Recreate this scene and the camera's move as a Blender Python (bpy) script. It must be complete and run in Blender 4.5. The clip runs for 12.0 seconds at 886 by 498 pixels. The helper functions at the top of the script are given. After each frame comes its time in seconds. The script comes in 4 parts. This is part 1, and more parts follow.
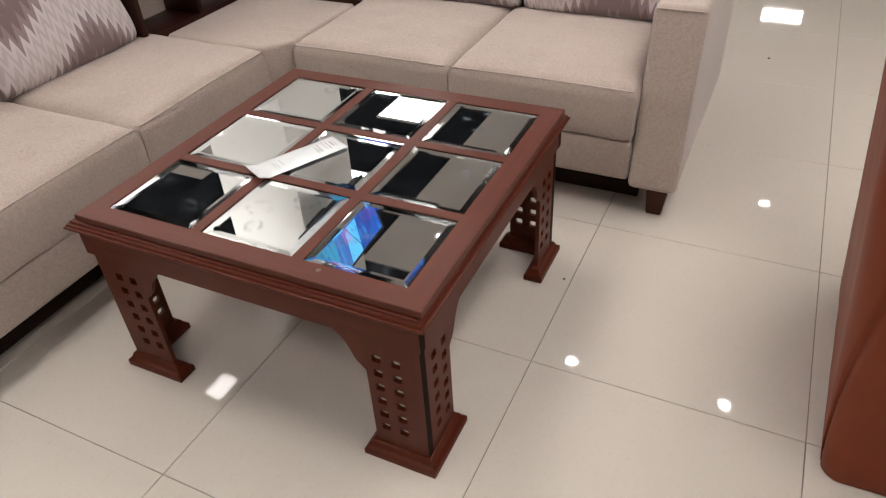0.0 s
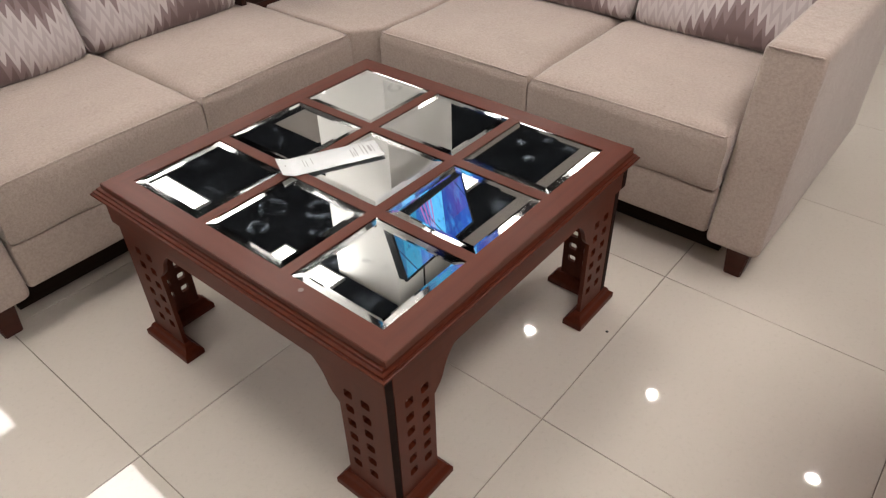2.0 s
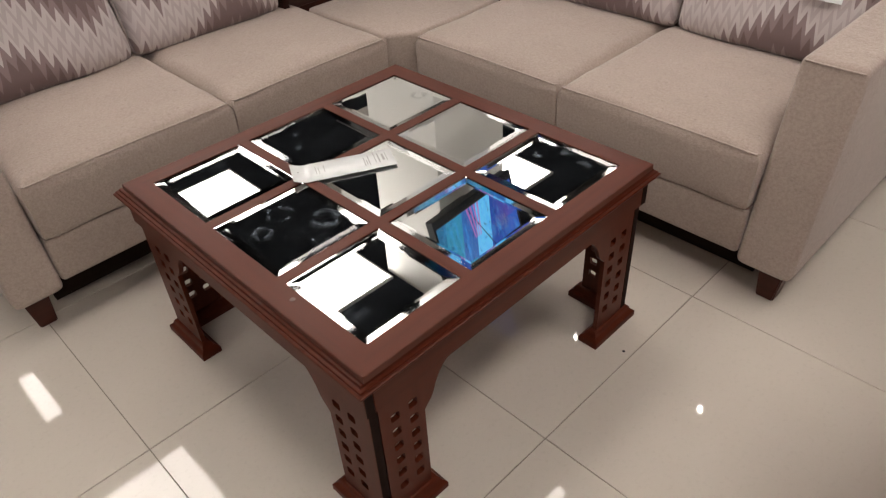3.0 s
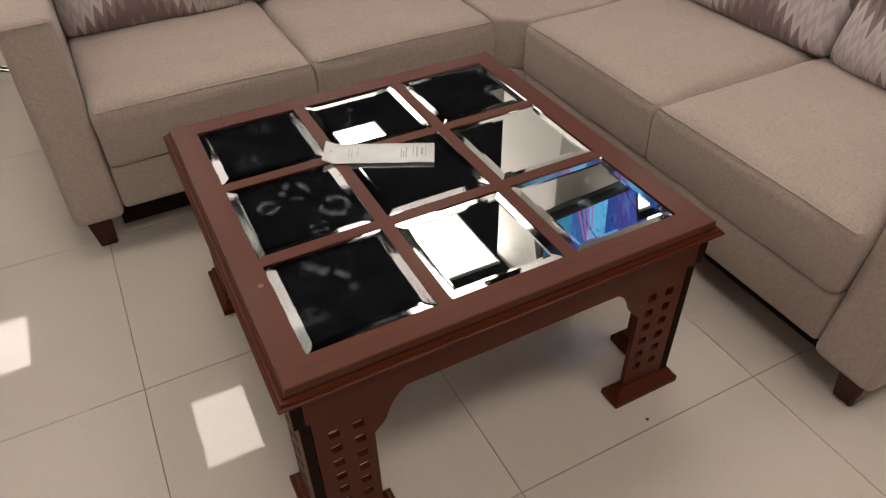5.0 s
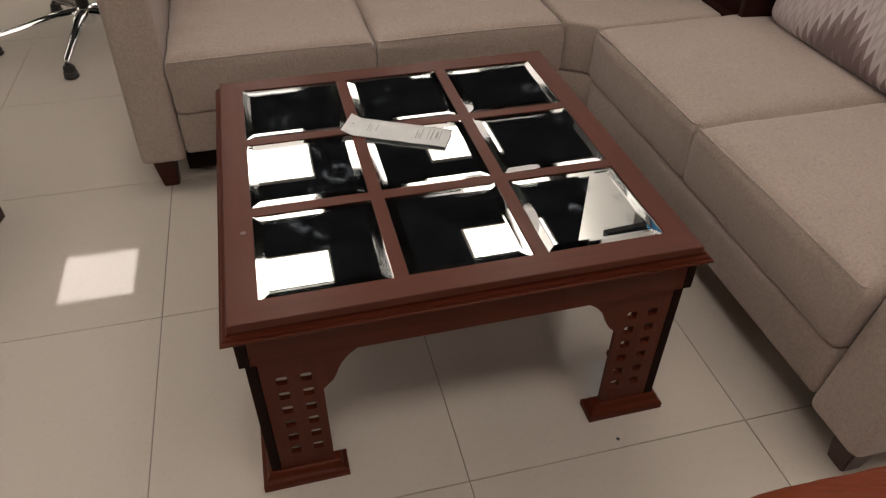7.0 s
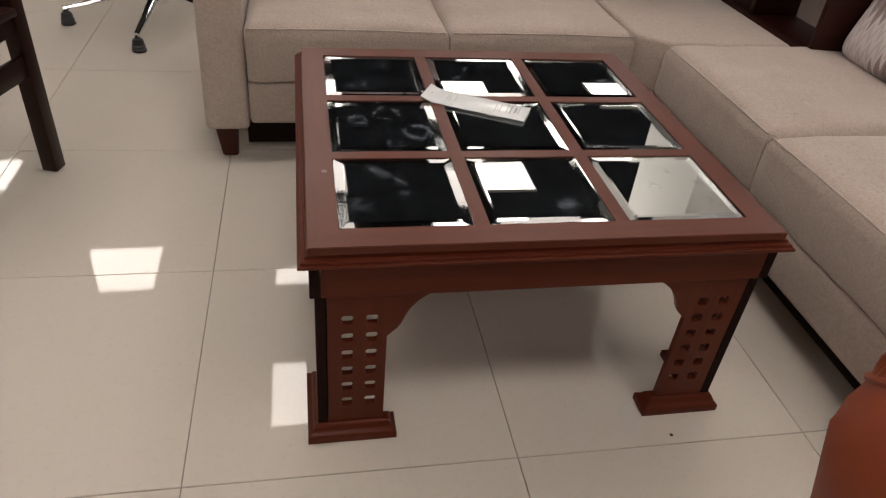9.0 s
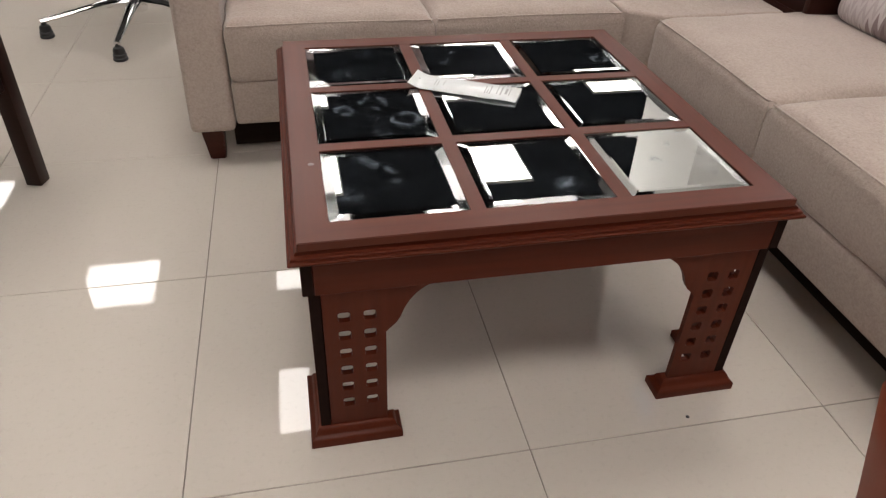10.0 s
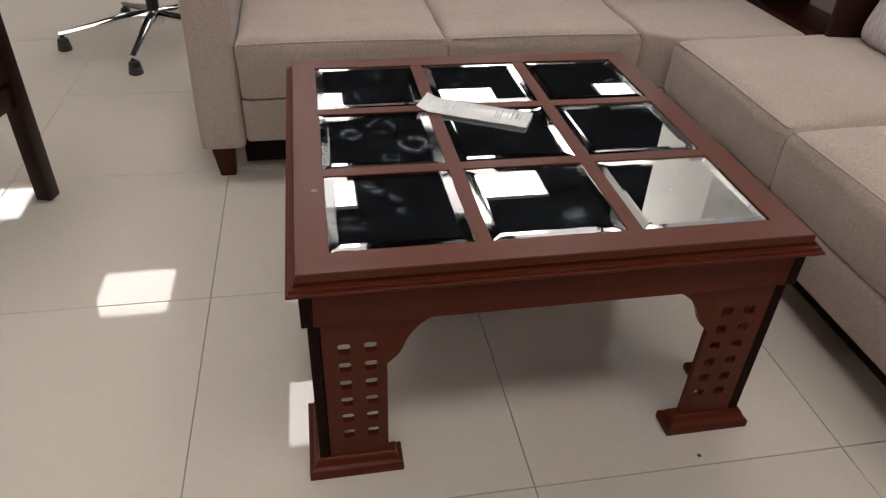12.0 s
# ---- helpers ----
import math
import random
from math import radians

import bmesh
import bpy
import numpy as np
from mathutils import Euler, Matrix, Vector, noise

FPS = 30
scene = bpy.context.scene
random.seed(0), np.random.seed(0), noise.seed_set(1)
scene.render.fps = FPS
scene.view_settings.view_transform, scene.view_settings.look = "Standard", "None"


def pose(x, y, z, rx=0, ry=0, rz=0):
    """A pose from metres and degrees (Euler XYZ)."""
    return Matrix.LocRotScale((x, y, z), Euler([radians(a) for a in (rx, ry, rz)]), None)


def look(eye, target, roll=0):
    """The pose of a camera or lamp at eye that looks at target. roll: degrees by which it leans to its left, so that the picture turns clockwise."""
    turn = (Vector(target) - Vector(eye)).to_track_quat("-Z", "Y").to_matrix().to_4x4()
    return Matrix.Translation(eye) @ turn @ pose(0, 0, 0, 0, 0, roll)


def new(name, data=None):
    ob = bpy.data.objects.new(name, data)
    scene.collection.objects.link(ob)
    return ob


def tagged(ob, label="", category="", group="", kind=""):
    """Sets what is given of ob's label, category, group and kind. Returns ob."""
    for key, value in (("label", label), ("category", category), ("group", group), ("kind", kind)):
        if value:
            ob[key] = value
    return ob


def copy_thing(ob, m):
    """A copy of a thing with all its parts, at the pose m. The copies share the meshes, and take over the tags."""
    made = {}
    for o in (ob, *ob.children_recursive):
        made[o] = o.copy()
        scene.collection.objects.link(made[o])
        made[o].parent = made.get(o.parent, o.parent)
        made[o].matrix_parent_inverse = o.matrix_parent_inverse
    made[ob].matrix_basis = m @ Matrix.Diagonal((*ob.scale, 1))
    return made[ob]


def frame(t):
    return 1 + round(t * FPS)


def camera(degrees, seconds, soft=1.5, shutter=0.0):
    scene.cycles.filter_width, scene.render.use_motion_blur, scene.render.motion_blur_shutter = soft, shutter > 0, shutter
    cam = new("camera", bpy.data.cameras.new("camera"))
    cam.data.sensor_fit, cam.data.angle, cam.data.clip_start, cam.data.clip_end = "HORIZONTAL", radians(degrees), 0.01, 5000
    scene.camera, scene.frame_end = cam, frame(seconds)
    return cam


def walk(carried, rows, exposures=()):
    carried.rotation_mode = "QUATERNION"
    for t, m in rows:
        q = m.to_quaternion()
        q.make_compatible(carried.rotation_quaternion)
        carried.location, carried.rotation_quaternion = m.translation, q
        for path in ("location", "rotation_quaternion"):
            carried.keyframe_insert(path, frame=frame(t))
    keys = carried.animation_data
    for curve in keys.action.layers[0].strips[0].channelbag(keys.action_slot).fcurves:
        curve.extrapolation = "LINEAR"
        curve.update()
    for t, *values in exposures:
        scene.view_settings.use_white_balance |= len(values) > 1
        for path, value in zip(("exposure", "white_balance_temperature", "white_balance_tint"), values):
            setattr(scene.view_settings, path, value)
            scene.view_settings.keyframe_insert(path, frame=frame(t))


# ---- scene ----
cam = camera(64.7, 12.0, soft=1.3)
PATH = [
    (0, (-1.118, -0.367, 1.233), (0.294, 0.371, 0.024), -3.7),
    (0.5, (-1.058, -0.428, 1.235), (0.303, 0.396, 0.023), -3.6),
    (1, (-1.022, -0.486, 1.227), (0.28, 0.44, 0.024), -3.3),
    (1.5, (-0.957, -0.475, 1.229), (0.284, 0.51, 0.008), -2.7),
    (2, (-0.863, -0.462, 1.228), (0.336, 0.553, -0.01), -1.4),
    (2.5, (-0.813, -0.494, 1.239), (0.339, 0.579, 0.005), -3.1),
    (2.7, (-0.793, -0.519, 1.241), (0.323, 0.588, 0.004), -3.5),
    (4.3, (-0.556, -0.554, 1.227), (0.348, 0.719, -0.023), -1.3),
    (4.5, (-0.534, -0.543, 1.228), (0.336, 0.716, -0.059), -1.0),
    (5, (-0.449, -0.581, 1.219), (0.236, 0.787, -0.069), -1.2),
    (5.5, (-0.362, -0.648, 1.218), (0.215, 0.773, -0.066), 0.9),
    (6, (-0.328, -0.642, 1.219), (0.203, 0.781, -0.082), -1.7),
    (6.5, (-0.293, -0.649, 1.22), (0.209, 0.815, -0.047), -0.2),
    (7, (-0.241, -0.709, 1.214), (0.141, 0.773, -0.073), 0.6),
    (7.2, (-0.219, -0.731, 1.209), (0.119, 0.774, -0.063), 0.9),
    (8.8, (-0.349, -0.777, 1.096), (-0.009, 0.829, -0.047), 4.4),
    (9, (-0.366, -0.775, 1.073), (0.001, 0.799, -0.105), 6.0),
    (9.5, (-0.371, -0.767, 1.049), (0.034, 0.807, -0.117), 6.4),
    (10, (-0.351, -0.747, 1.033), (0.013, 0.823, -0.151), 2.5),
    (10.5, (-0.339, -0.727, 1.035), (-0.034, 0.856, -0.149), 0.6),
    (11, (-0.325, -0.717, 1.037), (0.037, 0.867, -0.129), 2.1),
    (11.5, (-0.323, -0.711, 1.04), (0.029, 0.89, -0.107), 2.9),
    (12, (-0.324, -0.707, 1.043), (-0.004, 0.888, -0.12), 2.5),
]
EXPOSURES = [(0, -0.22, 6400, 11.5), (1.0, -0.22, 6450, 11.5), (2.5, -0.39, 6550, 12), (4.3, -0.96, 7000, 14), (5.0, -0.86, 7000, 14), (5.5, -0.84, 7000, 14), (6.0, -0.92, 7000, 14), (6.5, -1.13, 7050, 14), (7.2, -1.17, 7050, 14),
             (8.8, -0.90, 6850, 13), (9.5, -0.44, 6550, 12), (10.5, -0.46, 6450, 11.5), (11.4, -0.69, 6500, 12), (12.0, -0.75, 6500, 12)]
walk(cam, [(t, look(eye, target, roll)) for t, eye, target, roll in PATH], EXPOSURES)

# ---- world and light ----
world = bpy.data.worlds.new("world")
scene.world = world
world.use_nodes = True
world.node_tree.nodes["Background"].inputs[0].default_value = (0.8, 0.9, 1.0, 1)
world.node_tree.nodes["Background"].inputs[1].default_value = 0.05
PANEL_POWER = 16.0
SPOT_POWER = 230.0


# ---- materials ----
class Nodes:
    """A small builder for node materials."""

    def __init__(self, name):
        self.mat = bpy.data.materials.new(name)
        self.mat.use_nodes = True
        self.tree = self.mat.node_tree
        self.bsdf = self.tree.nodes["Principled BSDF"]
        self.coord = self.tree.nodes.new("ShaderNodeTexCoord").outputs["Object"]

    def node(self, kind, **inputs):
        n = self.tree.nodes.new("ShaderNode" + kind)
        for key, value in inputs.items():
            key = key.replace("_", " ")
            if key in n.inputs:
                self.put(n.inputs[key], value)
        return n

    def put(self, socket, value):
        if isinstance(value, bpy.types.NodeSocket):
            self.tree.links.new(value, socket)
        else:
            socket.default_value = value

    def m(self, op, a, b=0.0, c=0.0):
        n = self.tree.nodes.new("ShaderNodeMath")
        n.operation = op
        for s, v in zip(n.inputs, (a, b, c)):
            self.put(s, v)
        return n.outputs[0]

    def scaled(self, scale, turn=(0, 0, 0)):
        n = self.tree.nodes.new("ShaderNodeMapping")
        self.put(n.inputs["Vector"], self.coord)
        n.inputs["Scale"].default_value = scale
        n.inputs["Rotation"].default_value = turn
        return n.outputs[0]

    def noise(self, scale, detail=4.0, rough=0.55, vector=None):
        n = self.node("TexNoise", Scale=scale, Detail=detail, Roughness=rough)
        self.put(n.inputs["Vector"], vector if vector else self.coord)
        return n.outputs["Fac"]

    def ramp(self, fac, stops, step=False):
        n = self.tree.nodes.new("ShaderNodeValToRGB")
        self.put(n.inputs[0], fac)
        n.color_ramp.interpolation = "CONSTANT" if step else "LINEAR"
        e = n.color_ramp.elements
        while len(e) < len(stops):
            e.new(0.5)
        for el, (p, c) in zip(e, stops):
            el.position = p
            el.color = (*c, 1) if len(c) == 3 else c
        return n.outputs[0]

    def mix(self, fac, a, b, blend="MIX"):
        n = self.tree.nodes.new("ShaderNodeMix")
        n.data_type = "RGBA"
        n.blend_type = blend
        self.put(n.inputs[0], fac)
        self.put(n.inputs[6], a if isinstance(a, bpy.types.NodeSocket) else (*a, 1))
        self.put(n.inputs[7], b if isinstance(b, bpy.types.NodeSocket) else (*b, 1))
        return n.outputs[2]

    def bump(self, height, strength=0.3, distance=0.002, under=None):
        n = self.node("Bump", Strength=strength, Distance=distance, Height=height)
        if under:
            self.put(n.inputs["Normal"], under)
        return n.outputs[0]

    def done(self, **inputs):
        for key, value in inputs.items():
            self.put(self.bsdf.inputs[key.replace("_", " ")], value)
        return self.mat


def fabric_material(name, light, dark):
    """Soft chenille weave: cloudy pile with short dark slubs along the thread."""
    n = Nodes(name)
    big = n.noise(3.0, 3.0)
    pile = n.noise(165.0, 3.0, 0.6)
    slub = n.noise(1.0, 2.0, 0.6, n.scaled((95, 95, 300)))
    fine = n.noise(520.0, 2.0)
    c = n.mix(n.ramp(pile, [(0.30, (0.42, 0.42, 0.42)), (0.62, (0, 0, 0))]), light, dark)
    c = n.mix(n.m("MULTIPLY", big, 0.20), c, dark)
    c = n.mix(n.ramp(slub, [(0.26, (0.55, 0.55, 0.55)), (0.37, (0, 0, 0))]), c, dark)
    c = n.mix(n.ramp(fine, [(0.35, (0.20, 0.20, 0.20)), (0.70, (0, 0, 0))]), c, dark)
    h = n.m("ADD", n.m("ADD", n.m("MULTIPLY", slub, 0.5), n.m("MULTIPLY", fine, 0.25)), n.m("MULTIPLY", pile, 0.8))
    soft = n.bump(n.noise(9.0, 2.0), 0.35, 0.012)
    return n.done(Base_Color=c, Roughness=0.95, Normal=n.bump(h, 0.55, 0.0026, soft), Sheen_Weight=0.25, Sheen_Roughness=0.5, Specular_IOR_Level=0.15)


def wood_material(name, light, dark, rough=0.52, grain=(2.5, 60, 60), coat=0.13, gloss=0.22):
    n = Nodes(name)
    g = n.noise(1.0, 4.0, 0.55, n.scaled(grain))
    blot = n.noise(4.0, 3.0)
    c = n.mix(n.ramp(g, [(0.3, (0, 0, 0)), (0.7, (1, 1, 1))]), dark, light)
    c = n.mix(n.m("MULTIPLY", blot, 0.35), c, dark)
    r = n.m("ADD", rough - 0.06, n.m("MULTIPLY", n.noise(11.0, 3.0), 0.06))
    return n.done(Base_Color=c, Roughness=r, Coat_Weight=coat, Coat_Roughness=0.22, Specular_IOR_Level=gloss, Specular_Tint=(1.0, 0.72, 0.62, 1))


def floor_material():
    n = Nodes("polished_tile")
    info = n.tree.nodes.new("ShaderNodeObjectInfo")
    cloud = n.noise(1.7, 5.0, 0.6)
    fleck = n.noise(90.0, 3.0, 0.6)
    c = n.mix(cloud, (0.56, 0.50, 0.435), (0.62, 0.565, 0.50))
    c = n.mix(n.ramp(fleck, [(0.55, (0, 0, 0)), (0.75, (0.35, 0.35, 0.35))]), c, (0.47, 0.42, 0.36))
    c = n.mix(n.m("MULTIPLY", info.outputs["Random"], 0.12), c, (0.50, 0.45, 0.39))
    dust = n.noise(5.0, 6.0, 0.7)
    r = n.m("ADD", 0.012, n.m("MULTIPLY", dust, 0.045))
    wave = n.bump(n.noise(2.2, 1.0), 0.02, 0.003)
    return n.done(Base_Color=c, Roughness=r, Specular_IOR_Level=0.5, Normal=wave)


def plain_material(name, colour, rough=0.5, metal=0.0, vary=0.12, bump=0.1, scale=60.0, gloss=0.5):
    n = Nodes(name)
    v = n.noise(scale, 4.0, 0.6)
    d = tuple(x * (1 - vary * 2) for x in colour)
    c = n.mix(n.noise(3.0, 3.0), n.mix(v, d, colour), colour)
    r = n.m("ADD", max(rough - 0.05, 0.02), n.m("MULTIPLY", v, 0.1))
    return n.done(Base_Color=c, Roughness=r, Metallic=metal, Normal=n.bump(v, bump, 0.001), Specular_IOR_Level=gloss)


def leather_material():
    n = Nodes("orange_leather")
    cell = n.node("TexVoronoi", Scale=420.0)
    n.put(cell.inputs["Vector"], n.coord)
    crease = n.noise(1.0, 4.0, 0.6, n.scaled((14, 14, 5)))
    c = n.mix(n.noise(5.0, 4.0), (0.150, 0.025, 0.0075), (0.205, 0.037, 0.0105))
    h = n.m("ADD", n.m("MULTIPLY", cell.outputs["Distance"], 0.4), crease)
    return n.done(Base_Color=c, Roughness=0.48, Specular_IOR_Level=0.26, Normal=n.bump(h, 0.06, 0.0015))


def sleeve_material():
    """White paper inside a crumpled clear plastic sleeve."""
    n = Nodes("plastic_sleeve")
    crumple = n.noise(1.0, 4.0, 0.6, n.scaled((28, 60, 28)))
    c = n.mix(n.noise(22.0, 3.0), (0.60, 0.62, 0.62), (0.74, 0.75, 0.74))
    return n.done(Base_Color=c, Roughness=0.30, Normal=n.bump(crumple, 0.5, 0.004), Coat_Weight=0.5, Coat_Roughness=0.06)


def emitter(name, colour, power):
    n = Nodes(name)
    return n.done(Base_Color=(0.8, 0.8, 0.8, 1), Emission_Color=(*colour, 1), Emission_Strength=power)


def pillow_material():
    """Flame-stitch weave: staggered diamonds with saw-toothed edges."""
    n = Nodes("flame_stitch_weave")
    sep = n.tree.nodes.new("ShaderNodeSeparateXYZ")
    n.put(sep.inputs[0], n.coord)
    info = n.tree.nodes.new("ShaderNodeObjectInfo").outputs["Random"]
    x = n.m("ADD", n.m("SUBTRACT", sep.outputs[0], 0.07), n.m("MULTIPLY", n.m("SUBTRACT", info, 0.5), 0.02))
    z = sep.outputs[2]
    tooth = n.m("ABSOLUTE", n.m("SUBTRACT", n.m("FRACT", n.m("DIVIDE", x, 0.0290)), 0.5))
    long = n.m("ADD", 0.75, n.m("MULTIPLY", n.noise(26.0, 1.0), 0.5))
    zz = n.m("ADD", z, n.m("MULTIPLY", n.m("SUBTRACT", n.m("MULTIPLY", tooth, long), 0.25), 0.100))
    # two rows of staggered diamonds, 0.46 m apart along the row
    along = n.m("MULTIPLY", n.m("ABSOLUTE", n.m("SUBTRACT", n.m("FRACT", n.m("ADD", n.m("DIVIDE", x, 0.46), 0.5)), 0.5)), 0.46)
    lower = n.m("ADD", n.m("MULTIPLY", along, 0.75), n.m("ABSOLUTE", n.m("ADD", zz, 0.04)))
    upper = n.m("ADD", n.m("MULTIPLY", n.m("SUBTRACT", 0.23, along), 0.75), n.m("ABSOLUTE", n.m("SUBTRACT", zz, 0.29)))
    d = n.m("DIVIDE", n.m("MINIMUM", lower, upper), 0.26)
    taupe, mauve = (0.150, 0.094, 0.092), (0.245, 0.178, 0.178)
    stone, cream = (0.47, 0.405, 0.400), (0.575, 0.515, 0.505)
    c = n.ramp(d, [(0.0, stone), (0.08, mauve), (0.22, taupe), (0.52, mauve), (0.67, cream), (0.79, stone), (0.90, cream)], True)
    thread = n.noise(1.0, 2.0, 0.6, n.scaled((900, 900, 500)))
    c = n.mix(n.m("MULTIPLY", thread, 0.3), c, (0.30, 0.24, 0.23))
    return n.done(Base_Color=c, Roughness=0.85, Sheen_Weight=0.3, Normal=n.bump(thread, 0.35, 0.0012, n.bump(n.noise(12.0, 2.0), 0.3, 0.01)))


def glass_material(marks):
    """Clear plate glass with finger marks and cup rings: marks are (x, y, radius, width, strength), in the pane's own metres."""
    n = Nodes("mirror_glass")
    sep = n.tree.nodes.new("ShaderNodeSeparateXYZ")
    n.put(sep.inputs[0], n.coord)
    warp = n.noise(70.0, 4.0, 0.65)
    total = n.ramp(n.noise(14.0, 5.0, 0.6), [(0.40, (0.004, 0.004, 0.004)), (0.9, (0.018, 0.018, 0.018))])
    for mx, my, rad, wide, power in marks:
        dx = n.m("SUBTRACT", sep.outputs[0], mx)
        dy = n.m("SUBTRACT", sep.outputs[1], my)
        dist = n.m("SQRT", n.m("ADD", n.m("MULTIPLY", dx, dx), n.m("MULTIPLY", dy, dy)))
        dist = n.m("ADD", dist, n.m("MULTIPLY", n.m("SUBTRACT", warp, 0.5), 0.03))
        off = n.m("DIVIDE", n.m("ABSOLUTE", n.m("SUBTRACT", dist, rad)), wide)
        ring = n.m("MAXIMUM", n.m("SUBTRACT", 1.0, off), 0.0)
        broken = n.m("MULTIPLY", ring, n.ramp(n.noise(48.0, 4.0), [(0.46, (0, 0, 0)), (0.56, (1, 1, 1))]))
        total = n.m("ADD", total, n.m("MULTIPLY", broken, power * 0.55))
    film = n.node("BsdfDiffuse")
    film.inputs["Color"].default_value = (0.55, 0.66, 0.78, 1)
    mixer = n.tree.nodes.new("ShaderNodeMixShader")
    n.put(mixer.inputs[0], total)
    n.tree.links.new(n.bsdf.outputs[0], mixer.inputs[1])
    n.tree.links.new(film.outputs[0], mixer.inputs[2])
    n.tree.links.new(mixer.outputs[0], n.tree.nodes["Material Output"].inputs[0])
    return n.done(Base_Color=(0.965, 0.985, 0.98, 1), Roughness=0.0, IOR=1.5, Transmission_Weight=1.0)


def bevel_material():
    """The ground and polished slope of a bevelled pane, a little softer than the flat."""
    n = Nodes("polished_bevel_glass")
    r = n.m("ADD", 0.015, n.m("MULTIPLY", n.noise(40.0, 2.0), 0.05))
    return n.done(Base_Color=(0.965, 0.985, 0.98, 1), Roughness=r, IOR=1.5, Transmission_Weight=1.0)


def silver_material():
    n = Nodes("mirror_silvering")
    return n.done(Base_Color=(0.93, 0.94, 0.94, 1), Metallic=1.0, Roughness=0.0)


def screen_material():
    """A lit display that shows a blue stage with pink rays."""
    n = Nodes("lit_display")
    sep = n.tree.nodes.new("ShaderNodeSeparateXYZ")
    n.put(sep.inputs[0], n.coord)
    x, z = sep.outputs[0], sep.outputs[2]
    slant = n.m("ADD", n.m("MULTIPLY", n.m("ADD", x, n.m("MULTIPLY", z, 0.22)), 1.4), 0.5)
    base = n.ramp(slant, [(0.0, (0.012, 0.11, 0.22)), (0.12, (0.02, 0.20, 0.34)), (0.30, (0.02, 0.10, 0.34)), (0.46, (0.09, 0.42, 0.74)), (0.63, (0.010, 0.05, 0.28)), (0.84, (0.012, 0.07, 0.36))], True)
    stage = n.noise(1.0, 3.0, 0.6, n.scaled((22, 1, 7)))
    base = n.mix(n.ramp(stage, [(0.50, (0, 0, 0)), (0.68, (0.5, 0.5, 0.5))]), base, (0.03, 0.26, 0.62))
    base = n.mix(n.ramp(n.noise(1.0, 2.0, 0.5, n.scaled((40, 1, 30))), [(0.58, (0, 0, 0)), (0.70, (0.6, 0.6, 0.6))]), base, (0.004, 0.02, 0.10))
    glow = n.m("MAXIMUM", n.m("SUBTRACT", 1.0, n.m("MULTIPLY", n.m("ABSOLUTE", n.m("SUBTRACT", x, 0.24)), 9.0)), 0.0)
    base = n.mix(n.m("MULTIPLY", n.m("MULTIPLY", glow, n.m("LESS_THAN", z, 0.06)), 0.3), base, (0.16, 0.02, 0.20))
    beam = n.m("LESS_THAN", n.m("FRACT", n.m("MULTIPLY", n.m("ADD", x, n.m("MULTIPLY", z, -0.5)), 3.2)), 0.022)
    base = n.mix(beam, base, (0.005, 0.02, 0.06))
    fan = n.m("DIVIDE", n.m("ADD", x, 0.03), n.m("SUBTRACT", 0.22, z))
    ray = n.m("MULTIPLY", 0.75, n.m("GREATER_THAN", n.m("FRACT", n.m("MULTIPLY", fan, 12.0)), 0.45))
    inside = n.m("MULTIPLY", n.m("LESS_THAN", n.m("ABSOLUTE", fan), 0.17), n.m("LESS_THAN", z, 0.05))
    c = n.mix(n.m("MULTIPLY", ray, inside), base, (0.36, 0.12, 0.36))
    return n.done(Base_Color=(0.01, 0.01, 0.01, 1), Roughness=0.2, Emission_Color=c, Emission_Strength=1.8)


FABRIC = fabric_material("beige_weave", (0.465, 0.380, 0.330), (0.245, 0.193, 0.165))
MAHOGANY = wood_material("mahogany", (0.092, 0.0156, 0.0058), (0.066, 0.0106, 0.0040))
MAHOGANY_Y = wood_material("mahogany_cross", (0.092, 0.0156, 0.0058), (0.066, 0.0106, 0.0040), grain=(60, 2.5, 60))
MAHOGANY_Z = wood_material("mahogany_upright", (0.092, 0.0156, 0.0058), (0.066, 0.0106, 0.0040), grain=(60, 60, 2.5))
LACQUER = wood_material("lacquered_mahogany", (0.092, 0.0156, 0.0058), (0.066, 0.0106, 0.0040), gloss=0.50)
LACQUER_Y = wood_material("lacquered_mahogany_cross", (0.092, 0.0156, 0.0058), (0.066, 0.0106, 0.0040), grain=(60, 2.5, 60), gloss=0.50)
LEGWOOD = wood_material("red_brown_leg_wood", (0.052, 0.0105, 0.0060), (0.036, 0.0074, 0.0044), 0.4)
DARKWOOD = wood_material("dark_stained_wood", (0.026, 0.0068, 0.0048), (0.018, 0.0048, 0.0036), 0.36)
CHAIRWOOD = wood_material("black_stained_wood", (0.017, 0.0052, 0.0040), (0.012, 0.0037, 0.0029), 0.42)
ENDGRAIN = wood_material("dark_end_grain", (0.017, 0.0085, 0.0068), (0.011, 0.0052, 0.0042), 0.7, (60, 60, 60), 0.0, 0.08)
TILE = floor_material()
GROUT = plain_material("dark_grout", (0.24, 0.205, 0.175), 0.9)
WALLPAINT = plain_material("white_wall_paint", (0.74, 0.73, 0.70), 0.75, vary=0.03, bump=0.05)
SHOPWALL = plain_material("greige_wall_paint", (0.40, 0.37, 0.34), 0.8, vary=0.03, bump=0.05)
BLACKCEIL = plain_material("black_ceiling", (0.006, 0.006, 0.007), 0.9, gloss=0.0)
GYPSUM = plain_material("gypsum_board", (0.45, 0.43, 0.42), 0.85, vary=0.03)
CHROME = plain_material("chrome", (0.78, 0.78, 0.78), 0.08, 1.0, 0.02, 0.0)
BLACKPLASTIC = plain_material("black_plastic", (0.02, 0.02, 0.021), 0.4)
